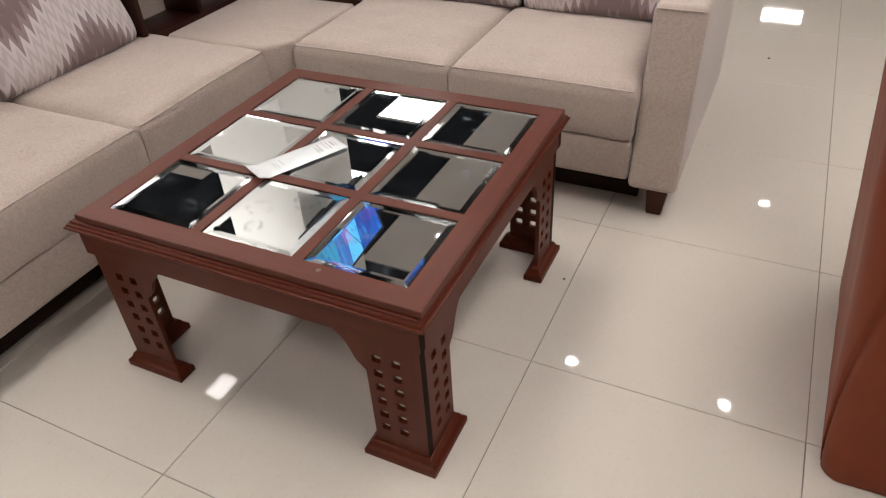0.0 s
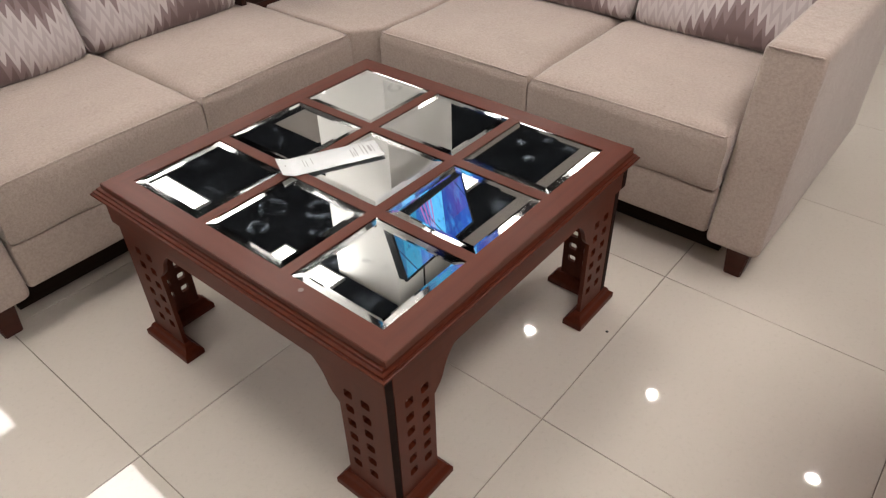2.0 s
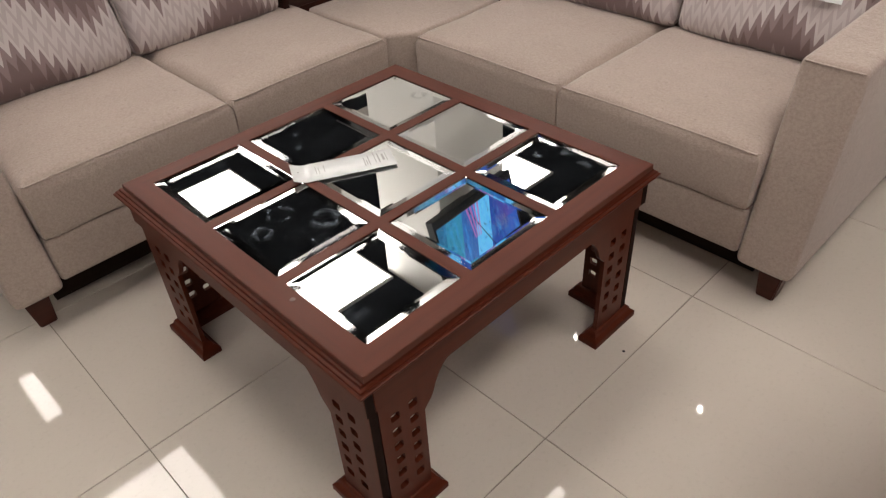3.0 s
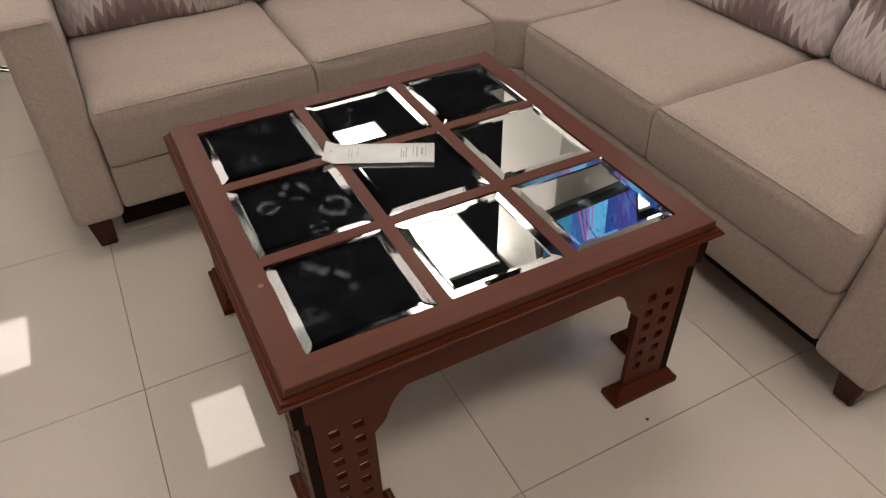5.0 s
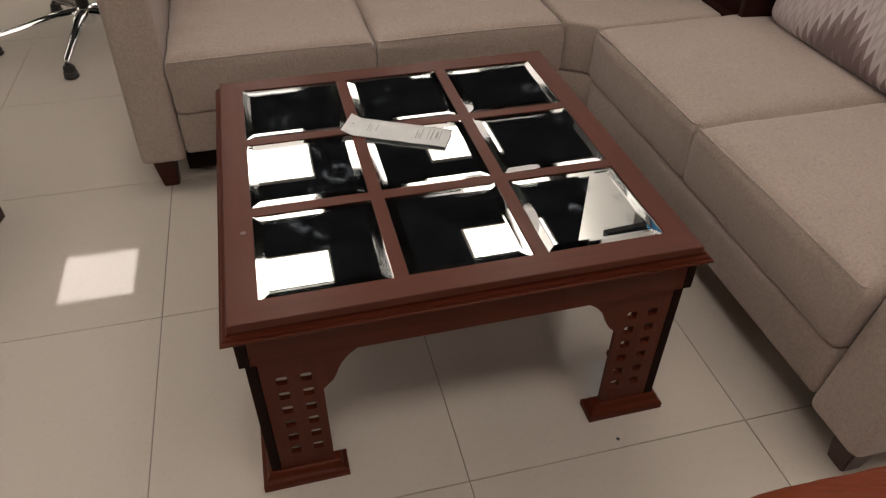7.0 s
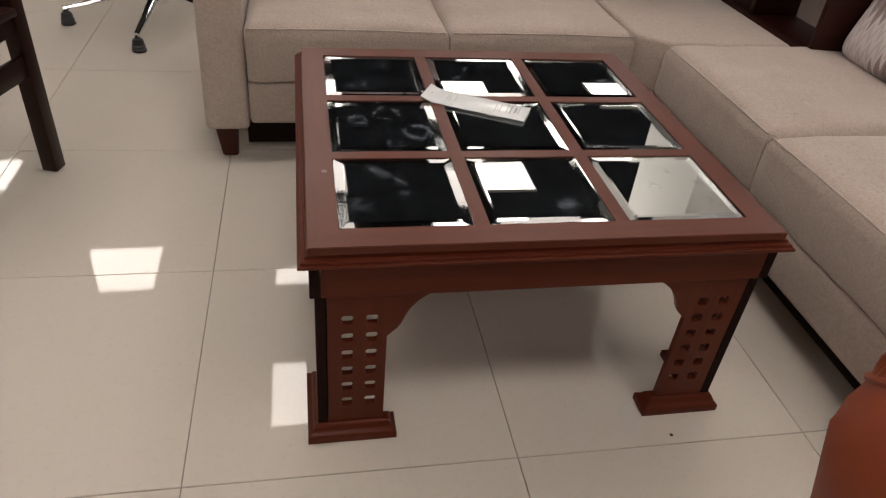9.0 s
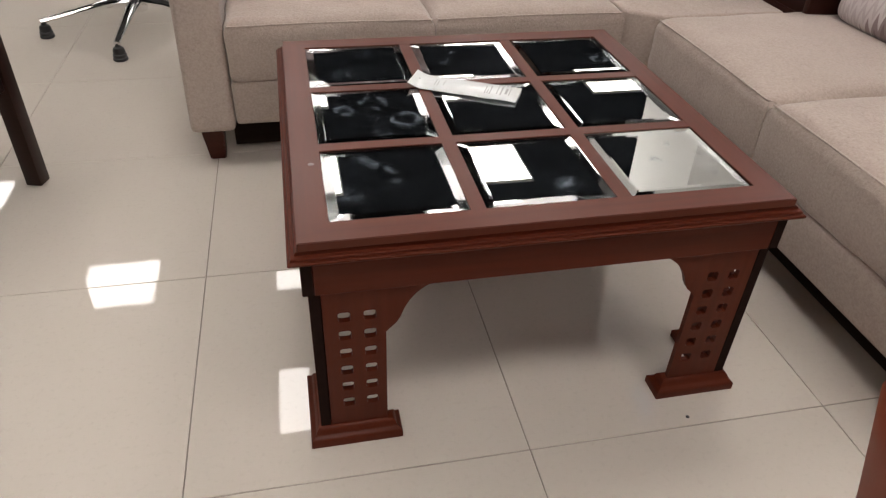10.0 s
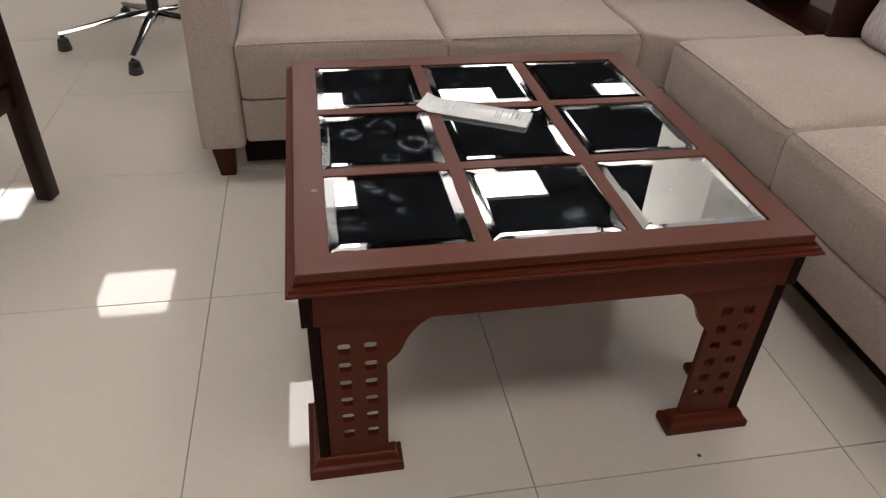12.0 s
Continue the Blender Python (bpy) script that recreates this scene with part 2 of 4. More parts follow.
BEZEL = plain_material("black_bezel", (0.006, 0.006, 0.0065), 0.4, gloss=0.2)
# Near-black colour for the shade in the gap below the sofas.
GAPSHADE = plain_material("under_sofa_shade", (0.028, 0.019, 0.015), 0.85, gloss=0.1)
LEATHER = leather_material()
PILLOW = pillow_material()
PIPING = fabric_material("mauve_piping", (0.42, 0.36, 0.34), (0.25, 0.2, 0.19))
PLUG = plain_material("varnished_plug", (0.11, 0.045, 0.032), 0.3, vary=0.2, gloss=1.0)
SLEEVE = sleeve_material()
PAPER = plain_material("white_paper", (0.84, 0.86, 0.87), 0.3, vary=0.02, bump=0.05)
INK = plain_material("grey_ink", (0.40, 0.40, 0.39), 0.7)
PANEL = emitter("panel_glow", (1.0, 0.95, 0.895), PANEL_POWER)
SPOT = emitter("spot_glow", (1.0, 0.96, 0.90), SPOT_POWER)
WHITEMETAL = plain_material("white_metal", (0.75, 0.75, 0.74), 0.4, vary=0.02)
SCREEN = screen_material()
SILVER = silver_material()
BEVEL = bevel_material()


# ---- shape helpers ----
def thing(name, label, category, where=None, group="", kind=""):
    ob = new(name)
    ob.empty_display_size = 0.05
    if where:
        ob.matrix_basis = where
    return tagged(ob, label, category, group, kind)


def part(name, bm, mat, parent=None, label="", sharp=38):
    me = bpy.data.meshes.new(name)
    bmesh.ops.recalc_face_normals(bm, faces=bm.faces)
    bm.to_mesh(me)
    bm.free()
    me.materials.append(mat)
    me.polygons.foreach_set("use_smooth", [True] * len(me.polygons))
    me.set_sharp_from_angle(angle=radians(sharp))
    ob = new(name, me)
    if parent:
        ob.parent = parent
    if label:
        ob["label"] = label
    return ob


def box(bm, lo, hi, bevel=0.0, seg=2):
    made = bmesh.ops.create_cube(bm, size=1.0)["verts"]
    for v in made:
        v.co = Vector([lo[i] + (v.co[i] + 0.5) * (hi[i] - lo[i]) for i in range(3)])
    if bevel:
        edges = list({e for v in made for e in v.link_edges})
        bmesh.ops.bevel(bm, geom=edges, offset=bevel, segments=seg, affect="EDGES", profile=0.5)
    return bm


def boxed(lo, hi, bevel=0.0, seg=2):
    return box(bmesh.new(), lo, hi, bevel, seg)


def prism(outline, z0, z1, bevel=0.0, seg=2):
    bm = bmesh.new()
    f = bm.faces.new([bm.verts.new((x, y, z0)) for x, y in outline])
    top = bmesh.ops.extrude_face_region(bm, geom=[f])["geom"]
    bmesh.ops.translate(bm, verts=[g for g in top if isinstance(g, bmesh.types.BMVert)], vec=(0, 0, z1 - z0))
    if bevel:
        bmesh.ops.bevel(bm, geom=bm.edges[:], offset=bevel, segments=seg, affect="EDGES", profile=0.5)
    return bm


def padded(lo, hi, r, crown=0.0, flat=8, seg=4, sag=0.0, seed=0, lump=0.0, low=1.0, upright=1.0):
    """An upholstered block: rounded edges, a crowned top and a slightly uneven skin. low, upright: how far the lower and the upright edges are rounded."""
    c = [(a + b) / 2 for a, b in zip(lo, hi)]
    h = [(b - a) / 2 for a, b in zip(lo, hi)]
    lines = []
    for k in range(3):
        inner = h[k] - r
        a = [-h[k] + r * (1 - math.cos(i / seg * math.pi / 2)) for i in range(seg)]
        m = [-inner + 2 * inner * i / flat for i in range(flat + 1)]
        lines.append(a + m + [-x for x in reversed(a)])
    bm = bmesh.new()
    seen = {}

    def vert(p):
        key = tuple(round(x, 6) for x in p)
        if key not in seen:
            q = Vector([max(-h[k] + r, min(h[k] - r, p[k])) for k in range(3)])
            d = Vector(p) - q
            if d.length > 1e-9:
                d = d.normalized() * r
            flat_run = math.hypot(d.x, d.y)
            if low < 1 and p[2] < -h[2] + r and flat_run > 1e-6:
                d.x, d.y = [a * (r - (r - flat_run) * low) / flat_run for a in (d.x, d.y)]
            if upright < 1 and abs(d.x) > 1e-6 and abs(d.y) > 1e-6:
                grow = upright + (1 - upright) * math.hypot(d.x, d.y) / max(abs(d.x), abs(d.y))
                d.x, d.y = d.x * grow, d.y * grow
            co = q + d
            u, v, w = co.x / h[0], co.y / h[1], co.z / h[2]
            bulge = max(0.0, 1 - u ** 4) * max(0.0, 1 - v ** 4)
            if w > 0:
                co.z += crown * bulge * w
            co.y += math.copysign(sag, v) * abs(v) * max(0.0, 1 - w * w) * max(0.0, 1 - u ** 6)
            co.z += 0.0035 * noise.noise(Vector((co.x * 6 + seed, co.y * 6, seed * 3.1))) * max(w, 0)
            if lump:
                co += lump * noise.noise_vector(Vector((co.x * 11 + seed * 7.3, co.y * 11, co.z * 11)))
            seen[key] = bm.verts.new(co + Vector(c))
        return seen[key]

    for k in range(3):
        i, j = [a for a in range(3) if a != k]
        for side in (-h[k], h[k]):
            for a in range(len(lines[i]) - 1):
                for b in range(len(lines[j]) - 1):
                    quad = []
                    for da, db in ((0, 0), (1, 0), (1, 1), (0, 1)):
                        p = [0, 0, 0]
                        p[k], p[i], p[j] = side, lines[i][a + da], lines[j][b + db]
                        quad.append(vert(p))
                    if len(set(quad)) == 4:
                        bm.faces.new(quad)
    return bm


def tube(bm, points, radius, sides=8, closed=False, flat=1.0):
    pts = [Vector(p) for p in points]
    rings = []
    for i, p in enumerate(pts):
        a = pts[i - 1] if i or closed else p
        b = pts[(i + 1) % len(pts)] if i < len(pts) - 1 or closed else p
        d = (b - a).normalized()
        up = Vector((0, 0, 1)) if abs(d.z) < 0.9 else Vector((1, 0, 0))
        s = d.cross(up).normalized()
        t = s.cross(d)
        r = radius[i] if isinstance(radius, (list, tuple)) else radius
        rings.append([bm.verts.new(p + s * math.cos(2 * math.pi * k / sides) * r + t * math.sin(2 * math.pi * k / sides) * r * flat) for k in range(sides)])
    n = len(rings)
    for i in range(n if closed else n - 1):
        a, b = rings[i], rings[(i + 1) % n]
        for k in range(sides):
            bm.faces.new((a[k], a[(k + 1) % sides], b[(k + 1) % sides], b[k]))
    if not closed:
        bm.faces.new(rings[0])
        bm.faces.new(rings[-1])
    return bm


def turned(profile, sides=20, where=(0, 0, 0)):
    """A lathe shape from (radius, height) pairs."""
    bm = bmesh.new()
    rings = [[bm.verts.new((where[0] + r * math.cos(2 * math.pi * k / sides), where[1] + r * math.sin(2 * math.pi * k / sides), where[2] + z)) for k in range(sides)] for r, z in profile]
    for a, b in zip(rings, rings[1:]):
        for k in range(sides):
            bm.faces.new((a[k], a[(k + 1) % sides], b[(k + 1) % sides], b[k]))
    bm.faces.new(rings[0])
    bm.faces.new(rings[-1])
    return bm


def square_loft(profile):
    """A square frame swept round: profile of (half width, height)."""
    bm = bmesh.new()
    rings = [[bm.verts.new((sx * r, sy * r, z)) for sx, sy in ((-1, -1), (1, -1), (1, 1), (-1, 1))] for r, z in profile]
    for a, b in zip(rings, rings[1:]):
        for k in range(4):
            bm.faces.new((a[k], a[(k + 1) % 4], b[(k + 1) % 4], b[k]))
    return bm


def sheet(cells_x, cells_y, filled, thick):
    """A flat board in x and z, cut out cell by cell: front at y = 0, back at y = thick."""
    bm = bmesh.new()
    seen = {}

    def vert(i, j, y):
        if (i, j, y) not in seen:
            seen[(i, j, y)] = bm.verts.new((cells_x[i], y, cells_y[j]))
        return seen[(i, j, y)]

    nx, ny = len(cells_x) - 1, len(cells_y) - 1
    for i in range(nx):
        for j in range(ny):
            if not filled(i, j):
                continue
            for y in (0.0, thick):
                bm.faces.new([vert(i, j, y), vert(i + 1, j, y), vert(i + 1, j + 1, y), vert(i, j + 1, y)])
            for di, dj, a, b in ((-1, 0, (i, j), (i, j + 1)), (1, 0, (i + 1, j), (i + 1, j + 1)), (0, -1, (i, j), (i + 1, j)), (0, 1, (i, j + 1), (i + 1, j + 1))):
                p, q = i + di, j + dj
                if not (0 <= p < nx and 0 <= q < ny) or not filled(p, q):
                    bm.faces.new([vert(*a, 0.0), vert(*b, 0.0), vert(*b, thick), vert(*a, thick)])
    return bm


# ---- the room ----
X0, X1, Y0, Y1, H = -5.4, 13.2, -4.8, 9.0, 2.714
# The unseen north wall is white to throw light on the far floor.
for name, lo, hi in (("wall_west", (X0 - 0.15, Y0 - 0.15, 0), (X0, Y1 + 0.15, 3.0)), ("wall_east", (X1, Y0 - 0.15, 0), (X1 + 0.15, Y1 + 0.15, 3.0)),
                     ("wall_south", (X0, Y0 - 0.15, 0), (X1, Y0, 3.0)), ("wall_north", (X0, Y1, 0), (X1, Y1 + 0.15, 3.0))):
    tagged(part(name, boxed(lo, hi), WALLPAINT if name == "wall_north" else SHOPWALL), "plain painted showroom wall, greige, white on the north side", "wall", kind="structure")
tagged(part("ceiling", boxed((X0, Y0, H), (X1, Y1, H + 0.1)), BLACKCEIL), "matt black showroom ceiling with recessed light panels", "ceiling", kind="structure")
tagged(part("ceiling_soffit", boxed((2.12, Y0, 2.697), (X1, 1.98, H - 0.002)), GYPSUM), "dropped pale gypsum ceiling with downlights", "ceiling", kind="structure")
tagged(part("column", boxed((1.46, 1.87, 0), (2.0, 2.43, H - 0.003), 0.004), WALLPAINT), "white painted square column behind the sofa corner", "column", kind="structure")

# ---- ceiling lights ----
panel_light = thing("ceiling_light", "lit square white LED ceiling panel", "ceiling light", pose(0, 0, 2.70), "ceiling panels")
part("diffuser", boxed((-0.285, -0.285, -0.003), (0.285, 0.285, 0.02)), PANEL, panel_light, "glowing white diffuser")
bm = bmesh.new()
for lo, hi in (((-0.30, -0.30, -0.006), (0.30, -0.286, 0.03)), ((-0.30, 0.286, -0.006), (0.30, 0.30, 0.03)), ((-0.30, -0.286, -0.006), (-0.286, 0.286, 0.03)), ((0.286, -0.286, -0.006), (0.30, 0.286, 0.03))):
    box(bm, lo, hi)
part("frame", bm, WHITEMETAL, panel_light)
# Panels with y up to 1.1 are unseen, added to brighten table and floor.
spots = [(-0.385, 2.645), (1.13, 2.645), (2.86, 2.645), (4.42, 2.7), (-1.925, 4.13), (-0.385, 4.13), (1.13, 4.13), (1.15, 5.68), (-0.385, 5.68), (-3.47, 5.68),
         # (0.33, -0.85) is off the panel grid, a fill for the front floor.
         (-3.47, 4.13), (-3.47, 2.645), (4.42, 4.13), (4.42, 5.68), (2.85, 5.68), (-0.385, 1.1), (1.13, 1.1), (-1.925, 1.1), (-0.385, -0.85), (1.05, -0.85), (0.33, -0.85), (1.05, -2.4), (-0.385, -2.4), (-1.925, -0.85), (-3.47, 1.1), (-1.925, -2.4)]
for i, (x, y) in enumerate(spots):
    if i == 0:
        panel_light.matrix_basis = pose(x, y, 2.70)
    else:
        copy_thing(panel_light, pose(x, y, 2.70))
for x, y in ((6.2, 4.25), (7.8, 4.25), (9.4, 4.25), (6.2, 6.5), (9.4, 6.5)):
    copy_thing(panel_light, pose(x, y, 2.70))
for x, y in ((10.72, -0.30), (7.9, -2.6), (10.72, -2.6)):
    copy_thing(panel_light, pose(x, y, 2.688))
grey = thing("ceiling_panel", "unlit grey square panel in the black ceiling", "ceiling panel", pose(2.87, 4.15, 2.71))
part("face", boxed((-0.29, -0.29, 0), (0.29, 0.29, 0.03), 0.004), GYPSUM, grey)

spot = thing("downlight", "small round recessed white downlight, lit", "downlight", pose(2.56, 1.56, 2.694), "row of downlights")
part("rim", turned([(0.038, 0.0), (0.056, -0.004), (0.058, 0.004), (0.038, 0.005)], 24), WHITEMETAL, spot)
part("lens", turned([(0.002, -0.001), (0.037, -0.001), (0.037, 0.004), (0.002, 0.004)], 24), SPOT, spot, "glowing round lens")
for x, y in ((2.56, 0.52), (2.56, -0.58), (5.28, -0.58), (5.28, 0.52), (5.28, 1.56), (2.56, -1.66), (5.28, -1.66), (2.56, -2.74)):
    copy_thing(spot, pose(x, y, 2.694))

# ---- display on the column ----
tv = thing("television", "thin black wall-mounted television showing a blue stage, tilted down", "television", pose(1.515, 1.625, 1.965, 16, 0, 4))
W, V = 0.315, 0.168
part("screen", boxed((-W, -0.0145, -V + 0.030), (W, -0.010, V)), SCREEN, tv, "lit blue and pink picture")
bm = bmesh.new()
box(bm, (-W - 0.015, -0.018, -V - 0.022), (W + 0.015, 0.0, -V + 0.028), 0.002)
box(bm, (-W - 0.015, -0.018, V + 0.002), (W + 0.015, 0.0, V + 0.015), 0.002)
box(bm, (-W - 0.015, -0.018, -V - 0.002), (-W - 0.002, 0.0, V + 0.002), 0.002)
box(bm, (W + 0.002, -0.018, -V - 0.002), (W + 0.015, 0.0, V + 0.002), 0.002)
part("bezel", bm, BEZEL, tv)
part("back_shell", boxed((-W - 0.01, -0.009, -V - 0.018), (W + 0.01, 0.045, V + 0.01), 0.008), BEZEL, tv)
bm = boxed((-0.03, 0.045, -0.03), (0.03, 0.165, 0.03), 0.004)
box(bm, (-0.10, 0.150, -0.12), (0.10, 0.170, 0.12), 0.002)
part("wall_bracket", bm, BEZEL, tv)
part("cable", tube(bmesh.new(), [tv.matrix_basis.inverted() @ Vector(p) for p in ((1.69, 1.862, 2.70), (1.688, 1.860, 2.45), (1.68, 1.855, 2.20), (1.64, 1.80, 2.02), (1.60, 1.70, 1.95))], 0.006, 6), BEZEL, tv)


# ---- coffee table ----
table = thing("coffee_table", "square mirrored mahogany coffee table with pierced corner legs", "coffee table", pose(0.0240, 0.4755, 0, 0, 0, 0.25))
TOP = 0.448
PANE, GAP, HALF = 0.2183, 0.025, 0.35245
TOP_FIT = Matrix.Translation((0, 0.003, 0)) @ Matrix.Diagonal((0.994, 1.010, 1, 1))
BASE_FIT = Matrix.Translation((0.003, 0.0135, 0)) @ Matrix.Diagonal((1, 1.015, 1, 1))
frame_cells = [-0.4015, -HALF, -HALF + PANE, -HALF + PANE + GAP, HALF - PANE - GAP, HALF - PANE, HALF, 0.4015]


def top_part(name, bm, mat):
    bmesh.ops.transform(bm, matrix=TOP_FIT, verts=bm.verts)
    return part(name, bm, mat, table)


def base_part(name, bm, mat, turn=0.0, label="", sharp=38):
    bmesh.ops.transform(bm, matrix=BASE_FIT @ pose(0, 0, 0, 0, 0, turn), verts=bm.verts)
    return part(name, bm, mat, table, label, sharp)


def rails(along, a0, a1, b0, b1):
    lo, hi = ((a0, b0), (a1, b1)) if along == "x" else ((b0, a0), (b1, a1))
    return boxed((*lo, TOP - 0.014), (*hi, TOP - 0.0004))


def border(outline):
    """A mitred rail whose long outer edge is eased."""
    bm = prism(outline, TOP - 0.014, TOP)
    edges = [e for e in bm.edges if all(v.co.z > TOP - 0.001 and max(abs(v.co.x), abs(v.co.y)) > 0.4 for v in e.verts)]
    bmesh.ops.bevel(bm, geom=edges, offset=0.0012, segments=2, affect="EDGES")
    return bm


c = frame_cells
for b0, b1 in ((c[0], c[1]), (c[6], c[7])):
    far, near = (b0, b1) if b0 < 0 else (b1, b0)
    top_part("border_rail", border([(c[0], far), (c[7], far), (c[6], near), (c[1], near)]), LACQUER)
    top_part("border_rail", border([(far, c[0]), (far, c[7]), (near, c[6]), (near, c[1])]), LACQUER_Y)
for b0, b1 in ((c[2], c[3]), (c[4], c[5])):
    top_part("glazing_bar", rails("x", c[1], c[6], b0, b1), LACQUER)
for b0, b1 in ((c[2], c[3]), (c[4], c[5])):
    for a0, a1 in ((c[1], c[2]), (c[3], c[4]), (c[5], c[6])):
        top_part("glazing_bar", rails("y", a0, a1, b0, b1), LACQUER_Y)
# stepped moulding below a narrow shadow gap
base_part("moulding", square_loft([(0.386, TOP - 0.0170), (0.4035, TOP - 0.0170), (0.4060, TOP - 0.0180), (0.4070, TOP - 0.0200), (0.4072, TOP - 0.0225), (0.4085, TOP - 0.0232), (0.4125, TOP - 0.0240), (0.4140, TOP - 0.0262),
                                   (0.4134, TOP - 0.0285), (0.4160, TOP - 0.0290), (0.4182, TOP - 0.0305), (0.4186, TOP - 0.0330), (0.4172, TOP - 0.0355), (0.4110, TOP - 0.0372), (0.4060, TOP - 0.0400), (0.34, TOP - 0.0400), (0.34, TOP - 0.0170), (0.386, TOP - 0.0170)]), MAHOGANY, sharp=28)
base_part("sub_top", boxed((-0.388, -0.388, TOP - 0.0168), (0.388, 0.388, TOP - 0.0142)), MAHOGANY)

# cup rings (x, y, radius, width, strength) and finger marks (x, y, width, strength), pane by pane
rings = {(0, 1): [(-0.052, 0.022, 0.016, 0.005, 0.32), (0.008, 0.05, 0.024, 0.005, 0.28), (0.062, -0.028, 0.026, 0.007, 0.38), (0.012, -0.079, 0.014, 0.005, 0.32)], (2, 2): [(0.068, -0.027, 0.016, 0.007, 0.25)]}
prints = {(0, 0): [(-0.043, 0.071, 0.02, 0.22), (-0.02, 0.054, 0.018, 0.28), (0.004, 0.034, 0.018, 0.3), (0.01, 0.0, 0.015, 0.26), (-0.075, -0.04, 0.03, 0.12)], (0, 2): [(-0.03, -0.05, 0.04, 0.1), (0.02, 0.06, 0.035, 0.06)], (2, 0): [(0.035, 0.052, 0.014, 0.45), (-0.015, 0.0, 0.016, 0.7), (0.07, -0.05, 0.016, 0.4), (0.078, 0.01, 0.013, 0.5)], (1, 0): [(0.044, -0.053, 0.026, 0.26), (0.03, -0.075, 0.02, 0.15)], (1, 2): [(-0.055, -0.01, 0.012, 0.3), (-0.036, -0.002, 0.01, 0.3), (-0.021, 0.046, 0.012, 0.25)], (2, 1): [(0.083, 0.071, 0.011, 0.35)]}
for i in range(3):
    for j in range(3):
        x = -HALF + PANE / 2 + i * (PANE + GAP)
        y = -HALF + PANE / 2 + j * (PANE + GAP)
        h, w = PANE / 2 - 0.0008, 0.0165
        bm = bmesh.new()
        low, rim, top = [[bm.verts.new((sx * r, sy * r, z)) for sx, sy in ((-1, -1), (1, -1), (1, 1), (-1, 1))] for r, z in ((h, -0.0058), (h, -0.0019), (h - w, -0.0008))]
        for a, b in ((low, rim), (rim, top)):
            for k in range(4):
                bm.faces.new((a[k], a[(k + 1) % 4], b[(k + 1) % 4], b[k])).material_index = 2 if b is top else 0
        bm.faces.new(top)
        bm.faces.new(low[::-1]).material_index = 1
        pane = part("mirror_pane", bm, glass_material(rings.get((i, j), []) + [(a, b, 0.0, c2, d) for a, b, c2, d in prints.get((i, j), [])]), table, "bevelled square mirror with smudges", 1)
        pane.data.materials.append(SILVER)
        pane.data.materials.append(BEVEL)
        pane.matrix_basis = TOP_FIT @ Matrix.Translation((x, y, TOP))

# apron, pierced leg panels and plinths; the side boards run through and show their dark ends
APRON, LEG, FOOT, BOARD, THIN = 0.402, 0.394, 0.413, 0.0175, 0.0105
APRON_LOW, LEG_LOW = 0.343, 0.0365
INNER = 0.275
hole_rows = [0.0903 + 0.0393 * k for k in range(6)]


def leg_bm(reach, side):
    """A pierced board in x and z on the south face: from its outer end at -reach to the inner edge, with a rounded bracket."""
    outer = -reach
    xs = [outer]
    for hx in (-0.3415, -0.3005):
        xs += [hx - 0.010, hx + 0.010]
    xs.append(-INNER)
    zs = [LEG_LOW]
    for z in hole_rows:
        zs += [z - 0.0098, z + 0.0098]
    zs.append(APRON_LOW)
    bm = sheet(xs, zs, lambda i, j: not (i in (1, 3) and j % 2 == 1), THIN)
    # the holes have rounded corners
    k = 0.0042
    for i in (1, 3):
        for j in range(1, 12, 2):
            for cx, cz, sx, sz in ((xs[i], zs[j], 1, 1), (xs[i + 1], zs[j], -1, 1), (xs[i], zs[j + 1], 1, -1), (xs[i + 1], zs[j + 1], -1, -1)):
                loop = [(cx, cz), (cx + sx * k, cz), (cx + sx * k * 0.29, cz + sz * k * 0.29), (cx, cz + sz * k)]
                front, back = [[bm.verts.new((px, py, pz)) for px, pz in loop] for py in (0.0, THIN)]
                bm.faces.new(front)
                bm.faces.new(back)
                for n in (1, 2):
                    bm.faces.new((front[n], front[n + 1], back[n + 1], back[n]))
    w = -INNER
    arc = [(w, 0.246), (w + 0.007, 0.254), (w + 0.017, 0.264), (w + 0.024, 0.276), (w + 0.030, 0.293), (w + 0.038, 0.308), (w + 0.050, 0.323), (w + 0.064, 0.334), (w + 0.080, APRON_LOW), (w, APRON_LOW)]
    for y in (0.0, THIN):
        bm.faces.new([bm.verts.new((x, y, z)) for x, z in arc])
    ring = [(bm.verts.new((x, 0.0, z)), bm.verts.new((x, THIN, z))) for x, z in arc[:-1]]
    for p, q in zip(ring, ring[1:]):
        bm.faces.new((p[0], q[0], q[1], p[1]))
    bmesh.ops.translate(bm, verts=bm.verts, vec=(0, -LEG, 0))
    if side > 0:
        bmesh.ops.scale(bm, verts=bm.verts, vec=(-1, 1, 1))
    return bm


def plinth_bm():
    """An L-shaped plinth with a rounded, sloping top."""
    lo, hi, t = -FOOT, -0.250, 0.050
    bm = bmesh.new()
    rings = []
    for z, e in ((0.0, 0.0008), (0.001, 0.0), (0.0150, 0.0), (0.0175, 0.0012), (0.0200, 0.0040), (0.0225, 0.0078), (0.0262, 0.0098), (0.0310, 0.0112), (0.0350, 0.0138), (0.0368, 0.0166)):
        i, o, m = lo + e, hi - e, lo + t - e
        rings.append([bm.verts.new((x, y, z)) for x, y in ((i, i), (o, i), (o, m), (m, m), (m, o), (i, o))])
    for p, q in zip(rings, rings[1:]):
        for k in range(6):
            bm.faces.new((p[k], p[(k + 1) % 6], q[(k + 1) % 6], q[k]))
    bm.faces.new(rings[0])
    bm.faces.new(rings[-1])
    return bm


